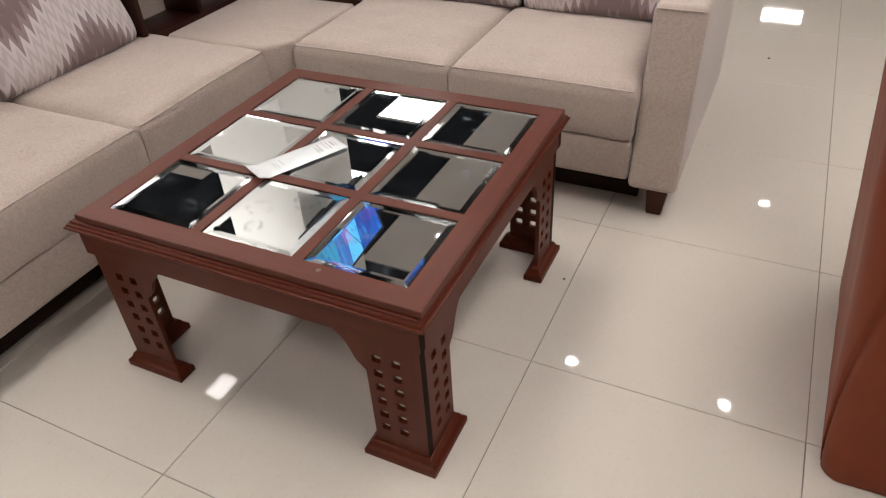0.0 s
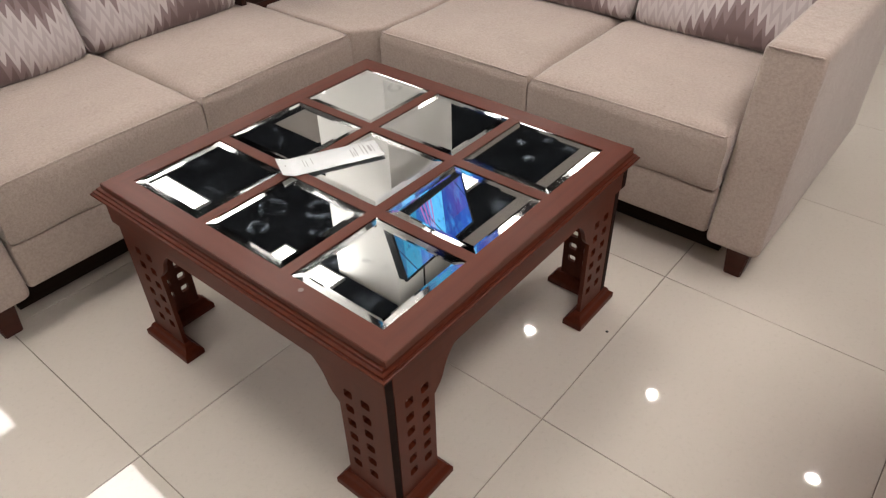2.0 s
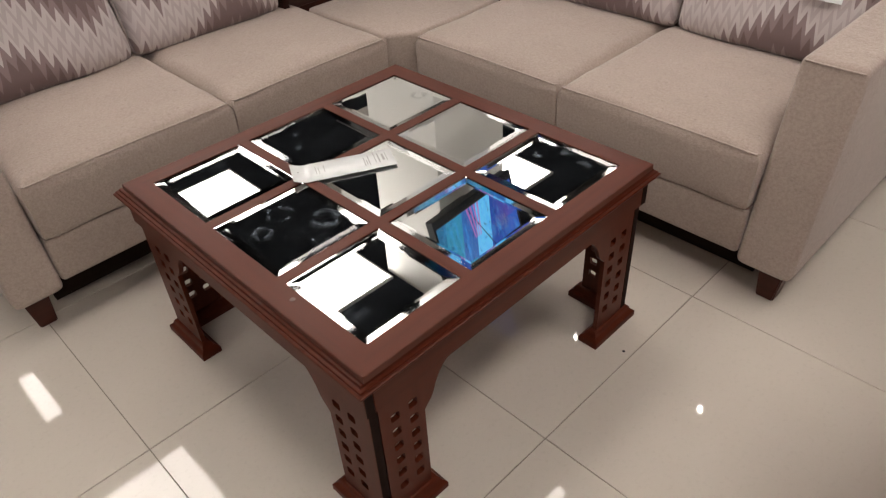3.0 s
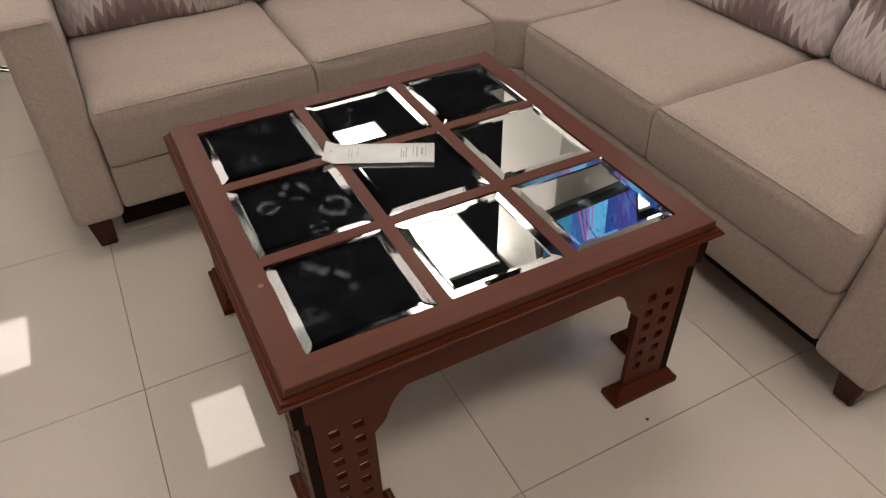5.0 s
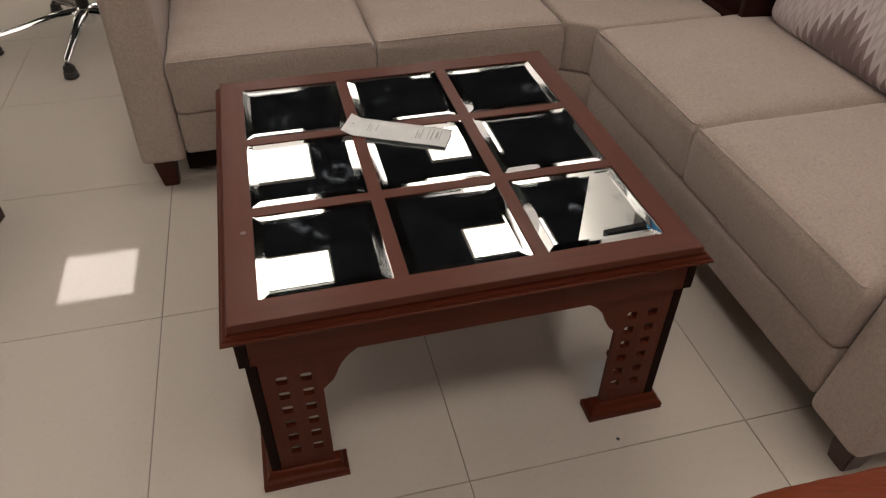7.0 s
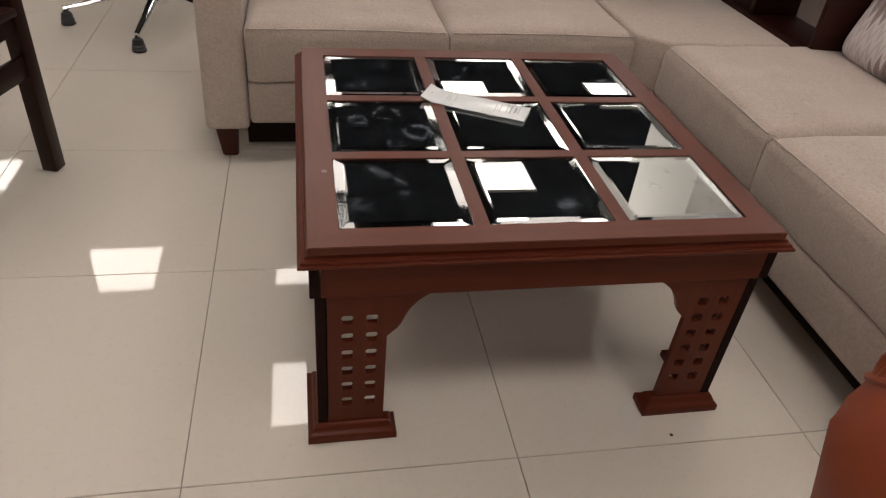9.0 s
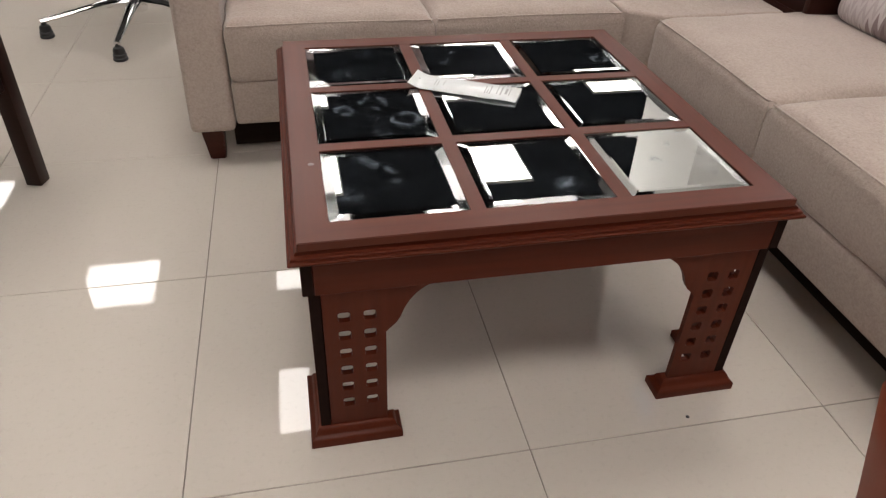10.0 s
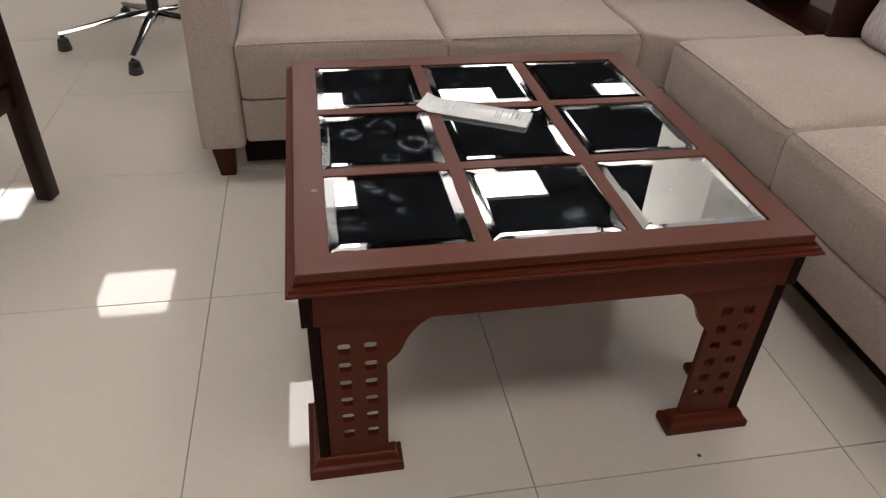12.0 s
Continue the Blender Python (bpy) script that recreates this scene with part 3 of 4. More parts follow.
for q in range(4):
    through_board = q % 2 == 1
    reach = APRON - 0.001 if through_board else APRON - BOARD - 0.0008
    base_part("apron", boxed((-reach, -APRON, APRON_LOW), (reach, -APRON + BOARD, TOP - 0.0402), 0.0012, 1), MAHOGANY if not through_board else MAHOGANY_Y, 90 * q)
    for side in (-1, 1):
        base_part("leg_panel", leg_bm(LEG - 0.001 if through_board else LEG - BOARD - 0.0016, side), MAHOGANY_Z, 90 * q, "wood panel pierced with square holes")
        if through_board:
            for depth, z0, z1, name in ((APRON, APRON_LOW + 0.001, TOP - 0.0406, "apron_end"), (LEG, LEG_LOW + 0.0005, APRON_LOW - 0.0005, "leg_panel_end")):
                x = side * (depth - 0.001)
                base_part(name, boxed((min(x, x + side * 0.0012), -depth + 0.0008, z0), (max(x, x + side * 0.0012), -depth + BOARD - 0.0004, z1)), ENDGRAIN, 90 * q, "dark stained board end")
    base_part("plinth_foot", plinth_bm(), MAHOGANY, 90 * q)
for sx in (-1, 1):
    for sy in (-1, 1):
        bm = boxed((-LEG + THIN + 0.0004, -LEG + 0.0012, LEG_LOW), (-LEG + BOARD - 0.0002, -LEG + 0.0115, APRON_LOW))
        box(bm, (-LEG + THIN + 0.0004, -LEG + 0.0116, LEG_LOW), (-LEG + BOARD + 0.008, -LEG + 0.026, APRON_LOW))
        bmesh.ops.scale(bm, verts=bm.verts, vec=(-sx, -sy, 1))
        base_part("corner_post", bm, ENDGRAIN)
plug = part("wood_plug", turned([(0.0005, 0.0006), (0.005, 0.0004), (0.005, -0.003), (0.0005, -0.003)], 14, (-0.3665, -0.178, TOP)), PLUG, table, "small glossy wood plug")

# ---- price sleeve on the table ----
tag = thing("price_tag_sleeve", "white paper price tag in a clear sleeve on the mirrors", "price tag", pose(-0.010, 0.565, TOP, 0, 0, -27))


def lift(x, y):
    """The height of the sleeve's upper skin: a shallow bulge, wrinkled along its length."""
    bulge = max(0.0, 1 - (y / 0.037) ** 2) ** 0.7
    ends = min(1.0, (0.108 - x) / 0.016, (x + 0.106) / 0.03)
    wave = 0.0010 * noise.noise(Vector((x * 26, y * 55, 1.7))) + 0.0007 * noise.noise(Vector((x * 70, y * 90, 4.1)))
    return 0.0022 + 0.0062 * bulge * max(0.0, ends) + wave + 0.010 * max(0.0, (-x - 0.088) / 0.03) ** 1.5


def pouch(x0, x1, y0, y1, height, thick, nx=30, ny=10):
    bm = bmesh.new()
    grid = [[[bm.verts.new((x0 + (x1 - x0) * i / nx, y, height(x0 + (x1 - x0) * i / nx, y) - drop)) for j in range(ny + 1) for y in (y0 + (y1 - y0) * j / ny,)] for i in range(nx + 1)] for drop in (0.0, thick)]
    up, dn = grid
    for i in range(nx):
        for j in range(ny):
            bm.faces.new((up[i][j], up[i + 1][j], up[i + 1][j + 1], up[i][j + 1]))
            bm.faces.new((dn[i][j], dn[i][j + 1], dn[i + 1][j + 1], dn[i + 1][j]))
    for i in range(nx):
        bm.faces.new((up[i][0], dn[i][0], dn[i + 1][0], up[i + 1][0]))
        bm.faces.new((up[i][ny], up[i + 1][ny], dn[i + 1][ny], dn[i][ny]))
    for j in range(ny):
        bm.faces.new((up[0][j], up[0][j + 1], dn[0][j + 1], dn[0][j]))
        bm.faces.new((up[nx][j], dn[nx][j], dn[nx][j + 1], up[nx][j + 1]))
    return bm


part("sleeve", pouch(-0.118, 0.107, -0.036, 0.036, lift, 0.0012), SLEEVE, tag, sharp=60)
part("hanging_hole", turned([(0.0003, 0.0), (0.0022, 0.0), (0.0022, 0.0006), (0.0003, 0.0006)], 12, (-0.104, 0.004, lift(-0.104, 0.004))), INK, tag)
for x, y0, y1, w in ((0.040, -0.024, 0.006, 0.0022), (0.045, -0.022, -0.004, 0.0022), (0.050, -0.024, 0.012, 0.0022), (0.064, -0.020, 0.020, 0.0016), (0.072, -0.022, 0.016, 0.0028), (0.082, -0.016, 0.010, 0.0050), (0.089, -0.020, 0.014, 0.0016), (-0.066, -0.018, 0.010, 0.0014), (-0.060, -0.020, 0.004, 0.0014), (-0.048, -0.016, 0.012, 0.0014)):
    part("print_bar", pouch(x - w / 2, x + w / 2, y0, y1, lambda a, b: lift(a, b) + 0.0004, 0.0003, 1, 8), INK, tag)


# ---- sofas ----
def two_seater(name, label, where, wide, toe):
    """Local: seat front along x at y = 0, depth to +y, arm at the low x end, open end at the high x end; toe: how far
    the dark shade board stands back.
    """
    so = thing(name, label, "sofa", where, "sectional sofa")
    part("base", padded((-0.002, -0.008, 0.122), (1.13, 0.82, 0.249), 0.012, seg=2, flat=6), FABRIC, so)
    for i in range(2):
        x0 = i * 0.566
        cu = part("seat_cushion", padded((x0 - 0.003, -0.016, 0.2515), (x0 + 0.565, 0.56, 0.411), 0.036, crown=0.016, flat=18, seg=6, sag=0.004, lump=0.004, low=0.22, upright=0.3, seed=i * 5 + len(name)), FABRIC, so)
        # the welt along the front edge dives into the cushion at both ends
        welt = [(x0 + 0.004, 0.010, 0.398)]
        welt += [(x0 + 0.012 + 0.538 * k / 14, -0.0110 - 0.0036 * math.sin(math.pi * k / 14), 0.4025 + 0.0045 * math.sin(math.pi * k / 14)) for k in range(15)]
        welt += [(x0 + 0.558, 0.010, 0.398)]
        part("piping", tube(bmesh.new(), welt, 0.0023, 6), FABRIC, cu)
    # arm: its front leans back
    bm = padded((-wide, -0.018, 0.110), (-0.004, 0.85, 0.618), 0.020, crown=0.004, flat=8, seg=5, low=0.3)
    for v in bm.verts:
        if v.co.y < 0.3:
            v.co.y += 0.075 * max(0.0, (v.co.z - 0.125) / 0.485) * (1 - max(0.0, v.co.y + 0.02) / 0.32)
    arm = part("arm", bm, FABRIC, so)
    part("piping", tube(bmesh.new(), [(-wide + 0.004, 0.075, 0.604)] + [(-wide + 0.014 + (wide - 0.030) * k / 6, 0.0545, 0.6105) for k in range(7)] + [(-0.008, 0.075, 0.604)], 0.0022, 6), FABRIC, arm)
    part("backrest", padded((-0.004, 0.66, 0.258), (1.128, 0.85, 0.75), 0.03, flat=8), FABRIC, so)
    # Dark board in the gap, standing in for the shade under the sofa.
    part("under_seat_shade", boxed((-0.02, toe, 0.008), (1.12, toe + 0.02, 0.1225)), GAPSHADE, so)
    part("back_panel", boxed((-wide + 0.004, 0.8515, 0.16), (1.126, 0.868, 0.742), 0.003), DARKWOOD, so, "dark wooden back panel")
    for x, y in ((-wide + 0.058, 0.052), (-wide + 0.058, 0.80), (1.08, 0.80)):
        bm = bmesh.new()
        rings = []
        for z, h in ((0.0, 0.022), (0.126, 0.034)):
            off = 0.012 * z / 0.126
            rings.append([bm.verts.new((x + sx * h + off * -0.4, y + sy * h + off * -0.4, z)) for sx, sy in ((-1, -1), (1, -1), (1, 1), (-1, 1))])
        for k in range(4):
            bm.faces.new((rings[0][k], rings[0][(k + 1) % 4], rings[1][(k + 1) % 4], rings[1][k]))
        bm.faces.new(rings[0])
        bm.faces.new(rings[1])
        bmesh.ops.bevel(bm, geom=bm.edges[:], offset=0.003, segments=2, affect="EDGES")
        part("leg", bm, LEGWOOD, so, "short tapered dark wood leg")
    return so


two_seater("two_seat_sofa", "beige woven two-seat sofa section with one arm and tapered legs", pose(-0.528, 1.136, 0, 0, 0, 0.7), 0.128, 0.10)
two_seater("two_seat_sofa", "beige woven two-seat sofa section with one arm, beside the walkway", pose(0.682, -0.050, 0, 0, 0, 90) @ Matrix.Diagonal((1, -1, 1, 1)), 0.142, 0.10)

corner = thing("corner_sofa", "beige woven corner section of the sofa with a chamfered front", "sofa", pose(0, 0, 0), "sectional sofa")
shape = [(0.604, 1.153), (0.690, 1.085), (1.085, 1.085), (1.085, 1.56), (0.604, 1.56)]
part("base", prism(shape, 0.122, 0.247, 0.008, 2), FABRIC, corner)
part("seat_cushion", prism(shape, 0.249, 0.408, 0.012, 3), FABRIC, corner)
# Dark block in place of the shade under the corner seat.
part("under_seat_shade", boxed((0.72, 1.17, 0.004), (1.0, 1.5, 0.1225)), DARKWOOD, corner)

# ---- wooden corner shelf behind the corner seat ----
shelf = thing("corner_shelf", "dark mahogany L-shaped shelf with open compartments behind the corner seat", "shelf", pose(0, 0, 0))
part("shelf_board", boxed((1.100, 1.041, 0.390), (1.27, 1.745, 0.412), 0.002), DARKWOOD, shelf)
part("shelf_board", boxed((0.546, 1.576, 0.390), (1.0995, 1.745, 0.412), 0.002), DARKWOOD, shelf)
part("lip", boxed((1.088, 1.02, 0.375), (1.0998, 1.5755, 0.417), 0.003), DARKWOOD, shelf)
part("lip", boxed((0.525, 1.564, 0.375), (1.0878, 1.5757, 0.417), 0.003), DARKWOOD, shelf)
part("end_panel", boxed((1.1005, 1.020, 0.0), (1.268, 1.0405, 0.70), 0.002), DARKWOOD, shelf)
part("end_panel", boxed((0.525, 1.5765, 0.40), (0.5455, 1.743, 0.70), 0.002), DARKWOOD, shelf)
part("divider", boxed((1.1005, 1.36, 0.4125), (1.268, 1.381, 0.70), 0.002), DARKWOOD, shelf)
part("divider", boxed((0.80, 1.5765, 0.4125), (0.821, 1.743, 0.70), 0.002), DARKWOOD, shelf)
part("back_panel", boxed((1.2705, 1.02, 0.0), (1.286, 1.761, 0.70)), FABRIC, shelf, "beige fabric back panel")
part("back_panel", boxed((0.525, 1.7455, 0.0), (1.2702, 1.761, 0.70)), FABRIC, shelf, "beige fabric back panel")
part("top_board", boxed((1.085, 1.015, 0.7005), (1.29, 1.765, 0.722), 0.003), DARKWOOD, shelf)
part("top_board", boxed((0.52, 1.56, 0.7005), (1.0848, 1.765, 0.722), 0.003), DARKWOOD, shelf)


# ---- patterned back pillows ----
def pillow(where, width=0.532, height=0.39, thick=0.17, seed=0, phase=0.0):
    """phase: how far the weave is shifted along the pillow."""
    p = thing("back_pillow", "plump cream and plum zigzag pillow leaning on the sofa", "pillow", where, "back pillows")
    n = 26
    bm = bmesh.new()
    grid = {}
    for s in (-1, 1):
        for i in range(n + 1):
            for j in range(n + 1):
                u, v = 2 * i / n - 1, 2 * j / n - 1
                edge = i in (0, n) or j in (0, n)
                if edge and (0, i, j) in grid:
                    grid[(s, i, j)] = grid[(0, i, j)]
                    continue
                su, sv = math.sin(u * math.pi / 2), math.sin(v * math.pi / 2)
                t = thick / 2 * ((1 - su ** 4) * (1 - sv ** 4)) ** 0.32
                pinch = 1 - 0.03 * (1 - abs(sv) ** 2) if abs(su) > 0.9 else 1
                rc = 1 - 0.045 * (abs(su) ** 8) * (abs(sv) ** 8)
                x, z = su * width / 2 * pinch * rc, sv * height / 2 * rc
                z += 0.010 * su * su * (1 if sv < 0 else -1) * 0.3
                t += 0.004 * noise.noise(Vector((x * 9, z * 9, seed + s))) * (0 if edge else 1)
                vert = bm.verts.new((x, s * t, z + height / 2))
                grid[(s, i, j)] = vert
                if edge:
                    grid[(0, i, j)] = vert
    for s in (-1, 1):
        for i in range(n):
            for j in range(n):
                q = [grid[(s, i, j)], grid[(s, i + 1, j)], grid[(s, i + 1, j + 1)], grid[(s, i, j + 1)]]
                if len(set(q)) == 4:
                    bm.faces.new(q)
    rim = [grid[(0, i, 0)].co.copy() for i in range(n)] + [grid[(0, n, j)].co.copy() for j in range(n)] + [grid[(0, i, n)].co.copy() for i in range(n, 0, -1)] + [grid[(0, 0, j)].co.copy() for j in range(n, 0, -1)]
    bmesh.ops.translate(bm, verts=bm.verts, vec=(-phase, 0, 0))
    part("cover", bm, PILLOW, p, sharp=80).location.x = phase
    part("piping", tube(bmesh.new(), rim, 0.0045, 6, True), PIPING, p)
    return p


lean = -20
pillow(pose(-0.272, 1.615, 0.407, lean, 0, 1), seed=1, phase=0.32)
pillow(pose(0.262, 1.620, 0.407, lean, 0, -1), seed=2)
pillow(pose(1.200, 0.742, 0.407, lean, 0, -90), seed=3)
pillow(pose(1.200, 0.205, 0.407, lean, 0, -90), seed=4)
card = thing("price_tag", "white printed price tag pinned to the pillow front", "price tag", pose(1.155, 0.07, 0.59, lean, 0, -90))
part("card", boxed((-0.05, -0.003, 0), (0.05, -0.001, 0.13), 0.0005, 1), PAPER, card)
for k, (x, z, w) in enumerate([(-0.02, 0.10, 0.05), (-0.015, 0.085, 0.06), (-0.02, 0.07, 0.045), (0.0, 0.03, 0.07), (0.01, 0.015, 0.03)]):
    part("print_bar", boxed((x - w / 2, -0.0042, z), (x + w / 2, -0.0032, z + 0.003)), INK, card)

# ---- orange leather armchair, its back to the table ----
chair = thing("leather_armchair", "orange-brown leather armchair with a high rounded padded back", "armchair", pose(0, 0, 0))


def chair_ring(z, inset=0.0, fine=4):
    """A rounded rectangle round the back at height z; the back swells out towards its top, which is domed."""
    f = min(1.0, z / 0.80)
    h = min(1.0, max(0.0, (z - 0.790) / 0.138))
    inset += 0.166 * (1 - math.sqrt(1 - h * h))
    x0, x1, y0, y1 = -0.0829 - 0.0518 * f ** 3 + inset, 0.575 - inset, -0.95 + inset, -0.6278 + 0.0993 * f - inset
    r = max(0.012, min(0.14, 0.0424 + 0.12 * min(1.0, z / 0.9) ** 0.87 - inset * 0.5, (y1 - y0) / 2 - 0.004))
    out = []
    for cx, cy, turn, length, steps in ((x1 - r, y0 + r, -90, x1 - x0 - 2 * r, 26), (x1 - r, y1 - r, 0, y1 - y0 - 2 * r, 6), (x0 + r, y1 - r, 90, x1 - x0 - 2 * r, 26), (x0 + r, y0 + r, 180, y1 - y0 - 2 * r, 6)):
        a = radians(turn)
        for k in range(steps * fine):
            back = length * (1 - k / (steps * fine))
            out.append((cx + r * math.cos(a) + math.sin(a) * back, cy + r * math.sin(a) - math.cos(a) * back))
        for k in range(8 * fine):
            b = a + math.pi / 2 * k / (8 * fine)
            out.append((cx + r * math.cos(b), cy + r * math.sin(b)))
    return [(x, y - 0.038 * x) for x, y in out]


def chair_skin(low, high, rows, fine, pleat=0.0, groove=0.0):
    """Rings joined into a skin between two heights, each a function of a point of the ring; pleat: the depth of the gathers, strongest at the lower edge; groove: the depth of the sewn crease down the back's corner."""
    stack = [chair_ring(0.928 * k / 120, 0.0, fine) for k in range(121)]
    count = len(stack[0])
    run = [0.0]
    for p, q in zip(stack[110], stack[110][1:]):
        run.append(run[-1] + math.hypot(q[0] - p[0], q[1] - p[1]))
    crease = 74.5 * fine
    bm = bmesh.new()
    rings = []
    for n in range(rows + 1):
        f = n / rows
        edge = min(1.0, min(n, rows - n) / 2)
        ring = []
        for k in range(count):
            lo, hi = low(stack[110][k]), high(stack[110][k])
            z = lo + (hi - lo) * math.sin(f * math.pi / 2) if pleat else lo + (hi - lo) * f
            u = min(119.999, z / 0.928 * 120)
            p, q = stack[int(u)][k], stack[int(u) + 1][k]
            x, y = p[0] + (q[0] - p[0]) * (u % 1), p[1] + (q[1] - p[1]) * (u % 1)
            wave = pleat * math.sin(run[k] * 540 + 5 * noise.noise(Vector((run[k] * 30, 0, 2.0)))) * math.exp(-4 * f) * min(1.0, 9 * f) * (0.7 + 0.6 * noise.noise(Vector((run[k] * 55, f * 3, 7.0))))
            soft = 0.003 * noise.noise(Vector((x * 7, y * 7, z * 7))) - 0.0045 * (1 - edge)
            dent = groove * min(1.0, max(0.0, (0.62 - z) / 0.2)) * math.exp(-((k - crease - 4.5 * fine * min(1.0, z / 0.45)) / (0.4 * fine)) ** 2)
            out = Vector((x - 0.22, y + 0.76)).normalized() * (soft + wave - dent)
            ring.append(bm.verts.new((x + out.x, y + out.y, z + wave * 0.7)))
        rings.append(ring)
    for shrink in (0.6, 0.2):
        rings.append([bm.verts.new((0.22 + (v.co.x - 0.22) * (1 - (1 - shrink) * 0.55), -0.748 + (v.co.y + 0.748) * shrink, v.co.z + (0.0015 - 0.002 * shrink if pleat else -0.004))) for v in ring])
    for p, q in zip(rings, rings[1:]):
        for k in range(count):
            m = (k + 1) % count
            bm.faces.new((p[k], p[m], q[m], q[k]))
    bm.faces.new(rings[0][::-1])
    bm.faces.new(rings[-1])
    return bm


def chair_seam(p):
    """The height of the seam under the gathered top: low along the back, rising over the sides."""
    return min(0.895, max(0.788, 0.799 + 1.2 * (-0.557 - p[1])))


part("back", chair_skin(lambda p: 0.003, chair_seam, 44, 8, groove=0.009), LEATHER, chair)
part("top_cushion", chair_skin(lambda p: chair_seam(p) + 0.0005, lambda p: 0.9275, 26, 14, pleat=0.0032), LEATHER, chair, "gathered leather pad on top of the back")
ring = chair_ring(0.85, 0.0, 3)
seam_line = []
for k in range(len(ring)):
    seam_line.append((*chair_ring(chair_seam(ring[k]), 0.0022, 3)[k], chair_seam(ring[k])))
part("seam", tube(bmesh.new(), seam_line, 0.0026, 6, True), LEATHER, chair)
part("seat", padded((-0.04, -1.55, 0.10), (0.48, -0.94, 0.44), 0.05, crown=0.03), LEATHER, chair)
part("arm", padded((-0.17, -1.58, 0.02), (-0.03, -0.90, 0.60), 0.05), LEATHER, chair)
part("arm", padded((0.47, -1.58, 0.02), (0.61, -0.90, 0.60), 0.05), LEATHER, chair)

# ---- dark wooden chair ----
wood_chair = thing("wooden_chair", "dark-stained wooden chair with straight square legs", "chair", pose(-1.329, 0.960, 0, 0, 0, -16))
for x, y in ((0.205, -0.205), (-0.205, -0.205), (0.205, 0.205), (-0.205, 0.205)):
    top = 0.44 if y < 0 else 0.92
    part("leg", boxed((x - 0.022, y - 0.022, 0), (x + 0.022, y + 0.022, top), 0.004), CHAIRWOOD, wood_chair)
for lo, hi in (((-0.182, -0.22, 0.392), (0.182, -0.198, 0.44)), ((-0.182, 0.198, 0.392), (0.182, 0.22, 0.44)), ((-0.22, -0.182, 0.392), (-0.198, 0.182, 0.44)), ((0.198, -0.182, 0.392), (0.22, 0.182, 0.44))):
    part("apron", boxed(lo, hi, 0.003), CHAIRWOOD, wood_chair)
for x in (-0.21, 0.21):
    part("stretcher", boxed((x - 0.01, -0.183, 0.278), (x + 0.01, 0.183, 0.334), 0.003), CHAIRWOOD, wood_chair)
part("seat", boxed((-0.24, -0.24, 0.4405), (0.24, 0.18, 0.462), 0.006), CHAIRWOOD, wood_chair)
part("back_rail", boxed((-0.182, 0.195, 0.80), (0.182, 0.215, 0.90), 0.004), CHAIRWOOD, wood_chair)

# ---- office chair ----
office = thing("office_chair", "black swivel office chair on a chrome five-star base with bell glides", "office chair", pose(-0.963, 2.350, 0))
part("hub", turned([(0.002, 0.075), (0.034, 0.075), (0.036, 0.09), (0.034, 0.135), (0.028, 0.14), (0.002, 0.14)], 20), CHROME, office)
part("gas_column", turned([(0.002, 0.14), (0.025, 0.14), (0.025, 0.26), (0.014, 0.262), (0.014, 0.42), (0.002, 0.42)], 20), BLACKPLASTIC, office)
for k in range(5):
    a = radians(192.8 + 72 * k)
    d = Vector((math.cos(a), math.sin(a), 0))
    pts = [d * 0.02 + Vector((0, 0, 0.118)), d * 0.12 + Vector((0, 0, 0.112)), d * 0.24 + Vector((0, 0, 0.088)), d * 0.368 + Vector((0, 0, 0.066))]
    spoke = part("spoke", tube(bmesh.new(), pts, [0.024, 0.020, 0.016, 0.012], 10, flat=0.75), CHROME, office, "chrome spoke")
    w = d * 0.36
    part("glide", turned([(0.002, 0.0), (0.024, 0.0), (0.0275, 0.003), (0.0275, 0.010), (0.0245, 0.013), (0.0255, 0.017), (0.0255, 0.024), (0.0225, 0.027), (0.0220, 0.040), (0.0180, 0.049), (0.0100, 0.053), (0.0085, 0.066), (0.002, 0.066)], 18, (w.x, w.y, 0)), BLACKPLASTIC, spoke, "black ribbed bell glide")
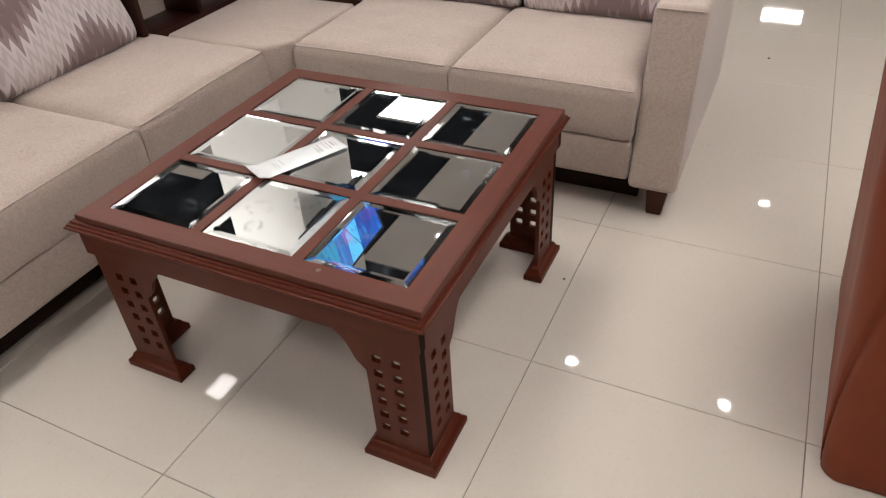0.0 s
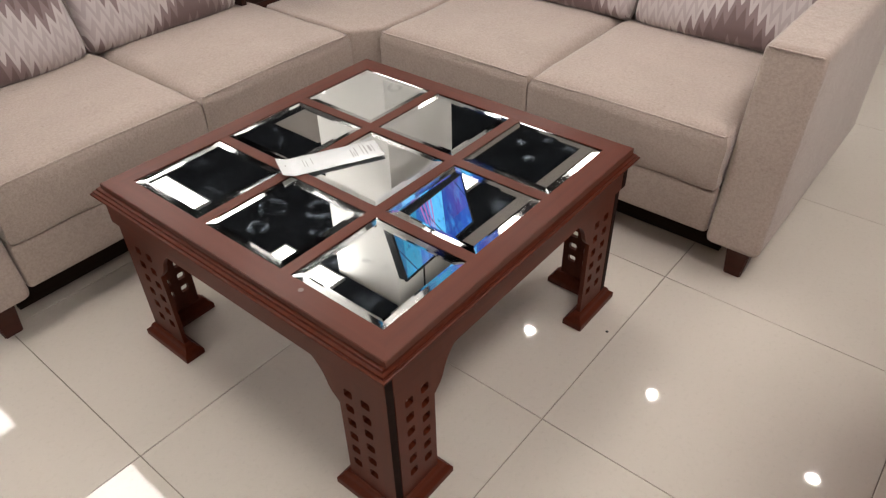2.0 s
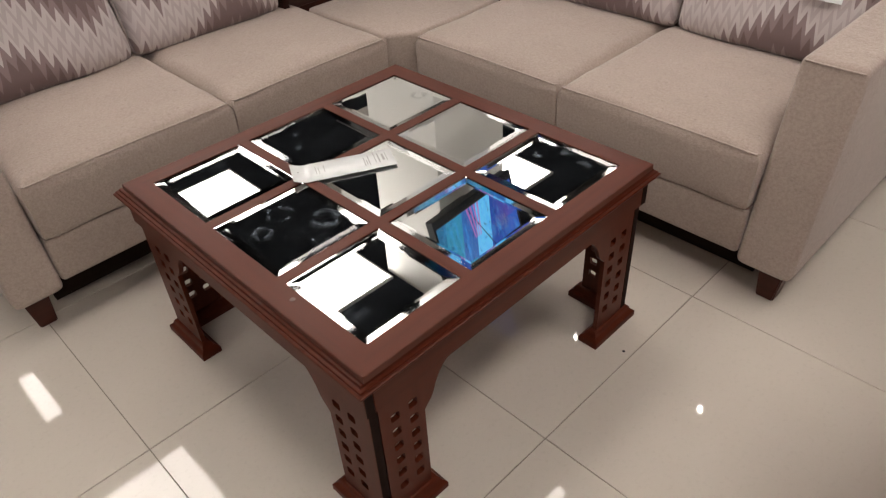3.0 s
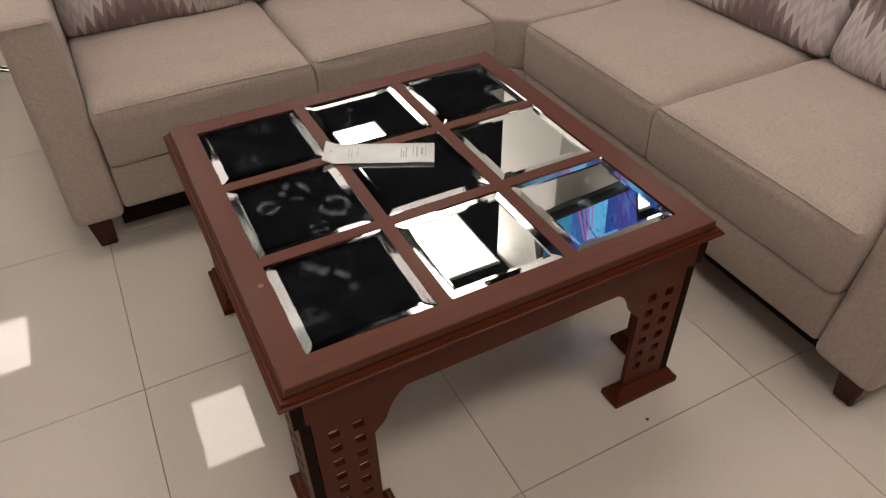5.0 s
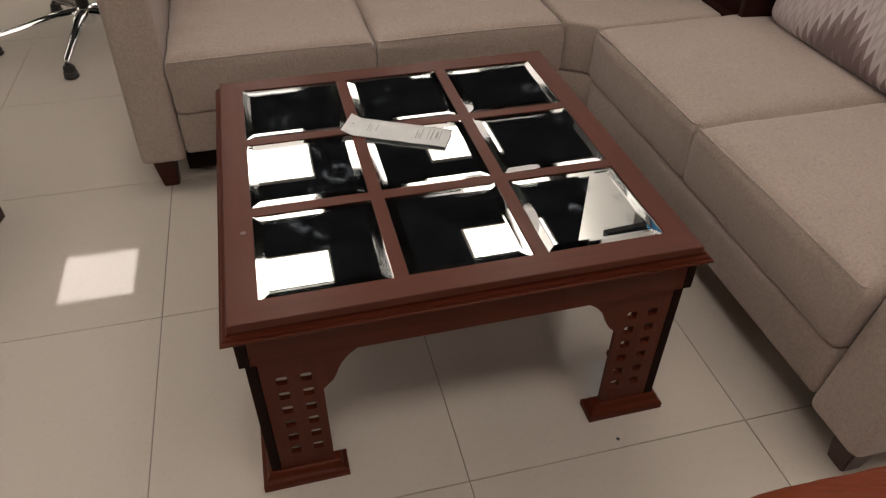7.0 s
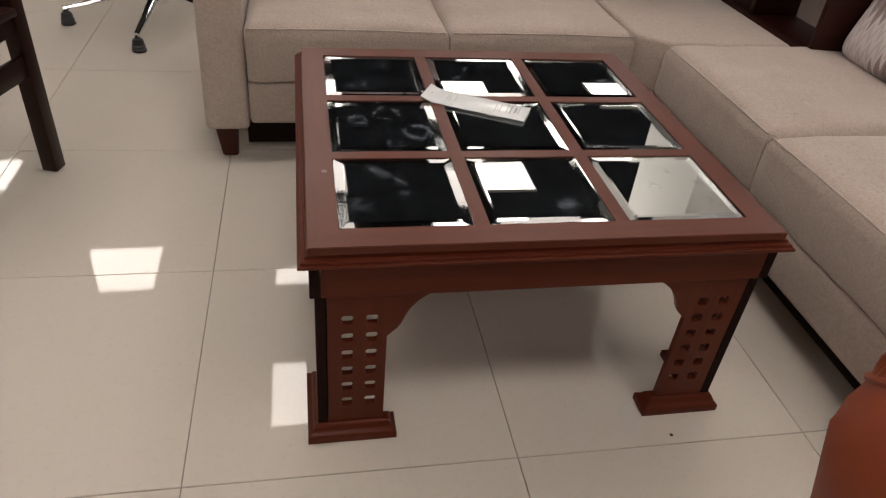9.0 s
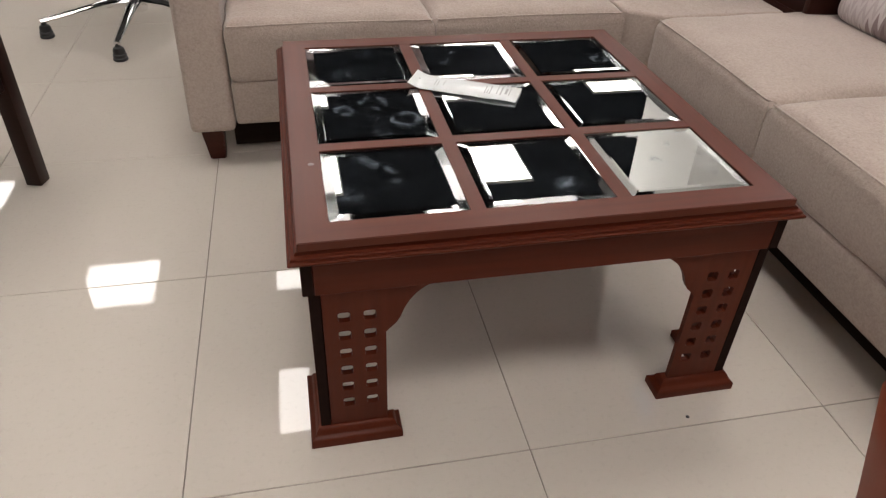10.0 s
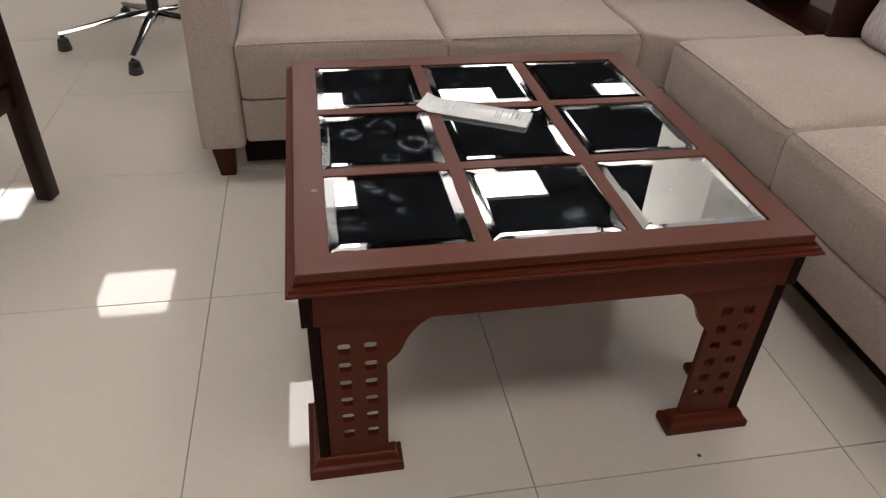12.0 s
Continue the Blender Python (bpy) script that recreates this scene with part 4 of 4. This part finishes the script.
part("seat", padded((-0.24, -0.24, 0.42), (0.24, 0.24, 0.50), 0.035, crown=0.02), BLACKPLASTIC, office)
part("backrest", padded((-0.22, 0.20, 0.56), (0.22, 0.26, 1.02), 0.028), BLACKPLASTIC, office)

# ---- crumbs on the floor ----
for x, y, r in ((0.32, 0.02, 0.004), (2.05, -0.34, 0.006)):
    crumb = part("crumb", turned([(r * 0.3, 0.0005), (r, 0.0012), (r * 0.7, r * 0.7), (r * 0.2, r * 0.9)], 7, (x, y, 0)), BLACKPLASTIC)
    tagged(crumb, "tiny dark crumb on the tiled floor", "crumb")

# ---- floor: polished tiles with thin dark joints ----
floor = tagged(part("floor", boxed((X0, Y0, -0.06), (X1, Y1, -0.0025)), GROUT), "polished cream floor tiles with thin dark joints", "floor", kind="structure")
T, JX, JY = 0.6, 0.0008, 0.0009


def tile_bm(bm, x0, y0, x1, y1):
    b = 0.0007
    top = [bm.verts.new(p) for p in ((x0 + b, y0 + b, 0), (x1 - b, y0 + b, 0), (x1 - b, y1 - b, 0), (x0 + b, y1 - b, 0))]
    low = [bm.verts.new(p) for p in ((x0, y0, -0.0012), (x1, y0, -0.0012), (x1, y1, -0.0012), (x0, y1, -0.0012))]
    end = [bm.verts.new(p) for p in ((x0, y0, -0.003), (x1, y0, -0.003), (x1, y1, -0.003), (x0, y1, -0.003))]
    bm.faces.new(top)
    for a, b2 in ((low, top), (end, low)):
        for k in range(4):
            bm.faces.new((a[k], a[(k + 1) % 4], b2[(k + 1) % 4], b2[k]))


bm = bmesh.new()
tile_bm(bm, JX, JY, T - JX, T - JY)
first = part("tile", bm, TILE, floor, sharp=15)
rest = bmesh.new()
made = 0
for i in range(-9, 22):
    for j in range(-8, 15):
        if -4 <= i <= 13 and -3 <= j <= 12:
            ob = first if made == 0 else new("tile", first.data)
            ob.parent = floor
            ob.location = (i * T, j * T, 0)
            made += 1
        else:
            tile_bm(rest, i * T + JX, j * T + JY, (i + 1) * T - JX, (j + 1) * T - JY)
far = part("far_tiles", rest, TILE, floor, "the rest of the tiles", 15)
far["kind"] = "stuff"
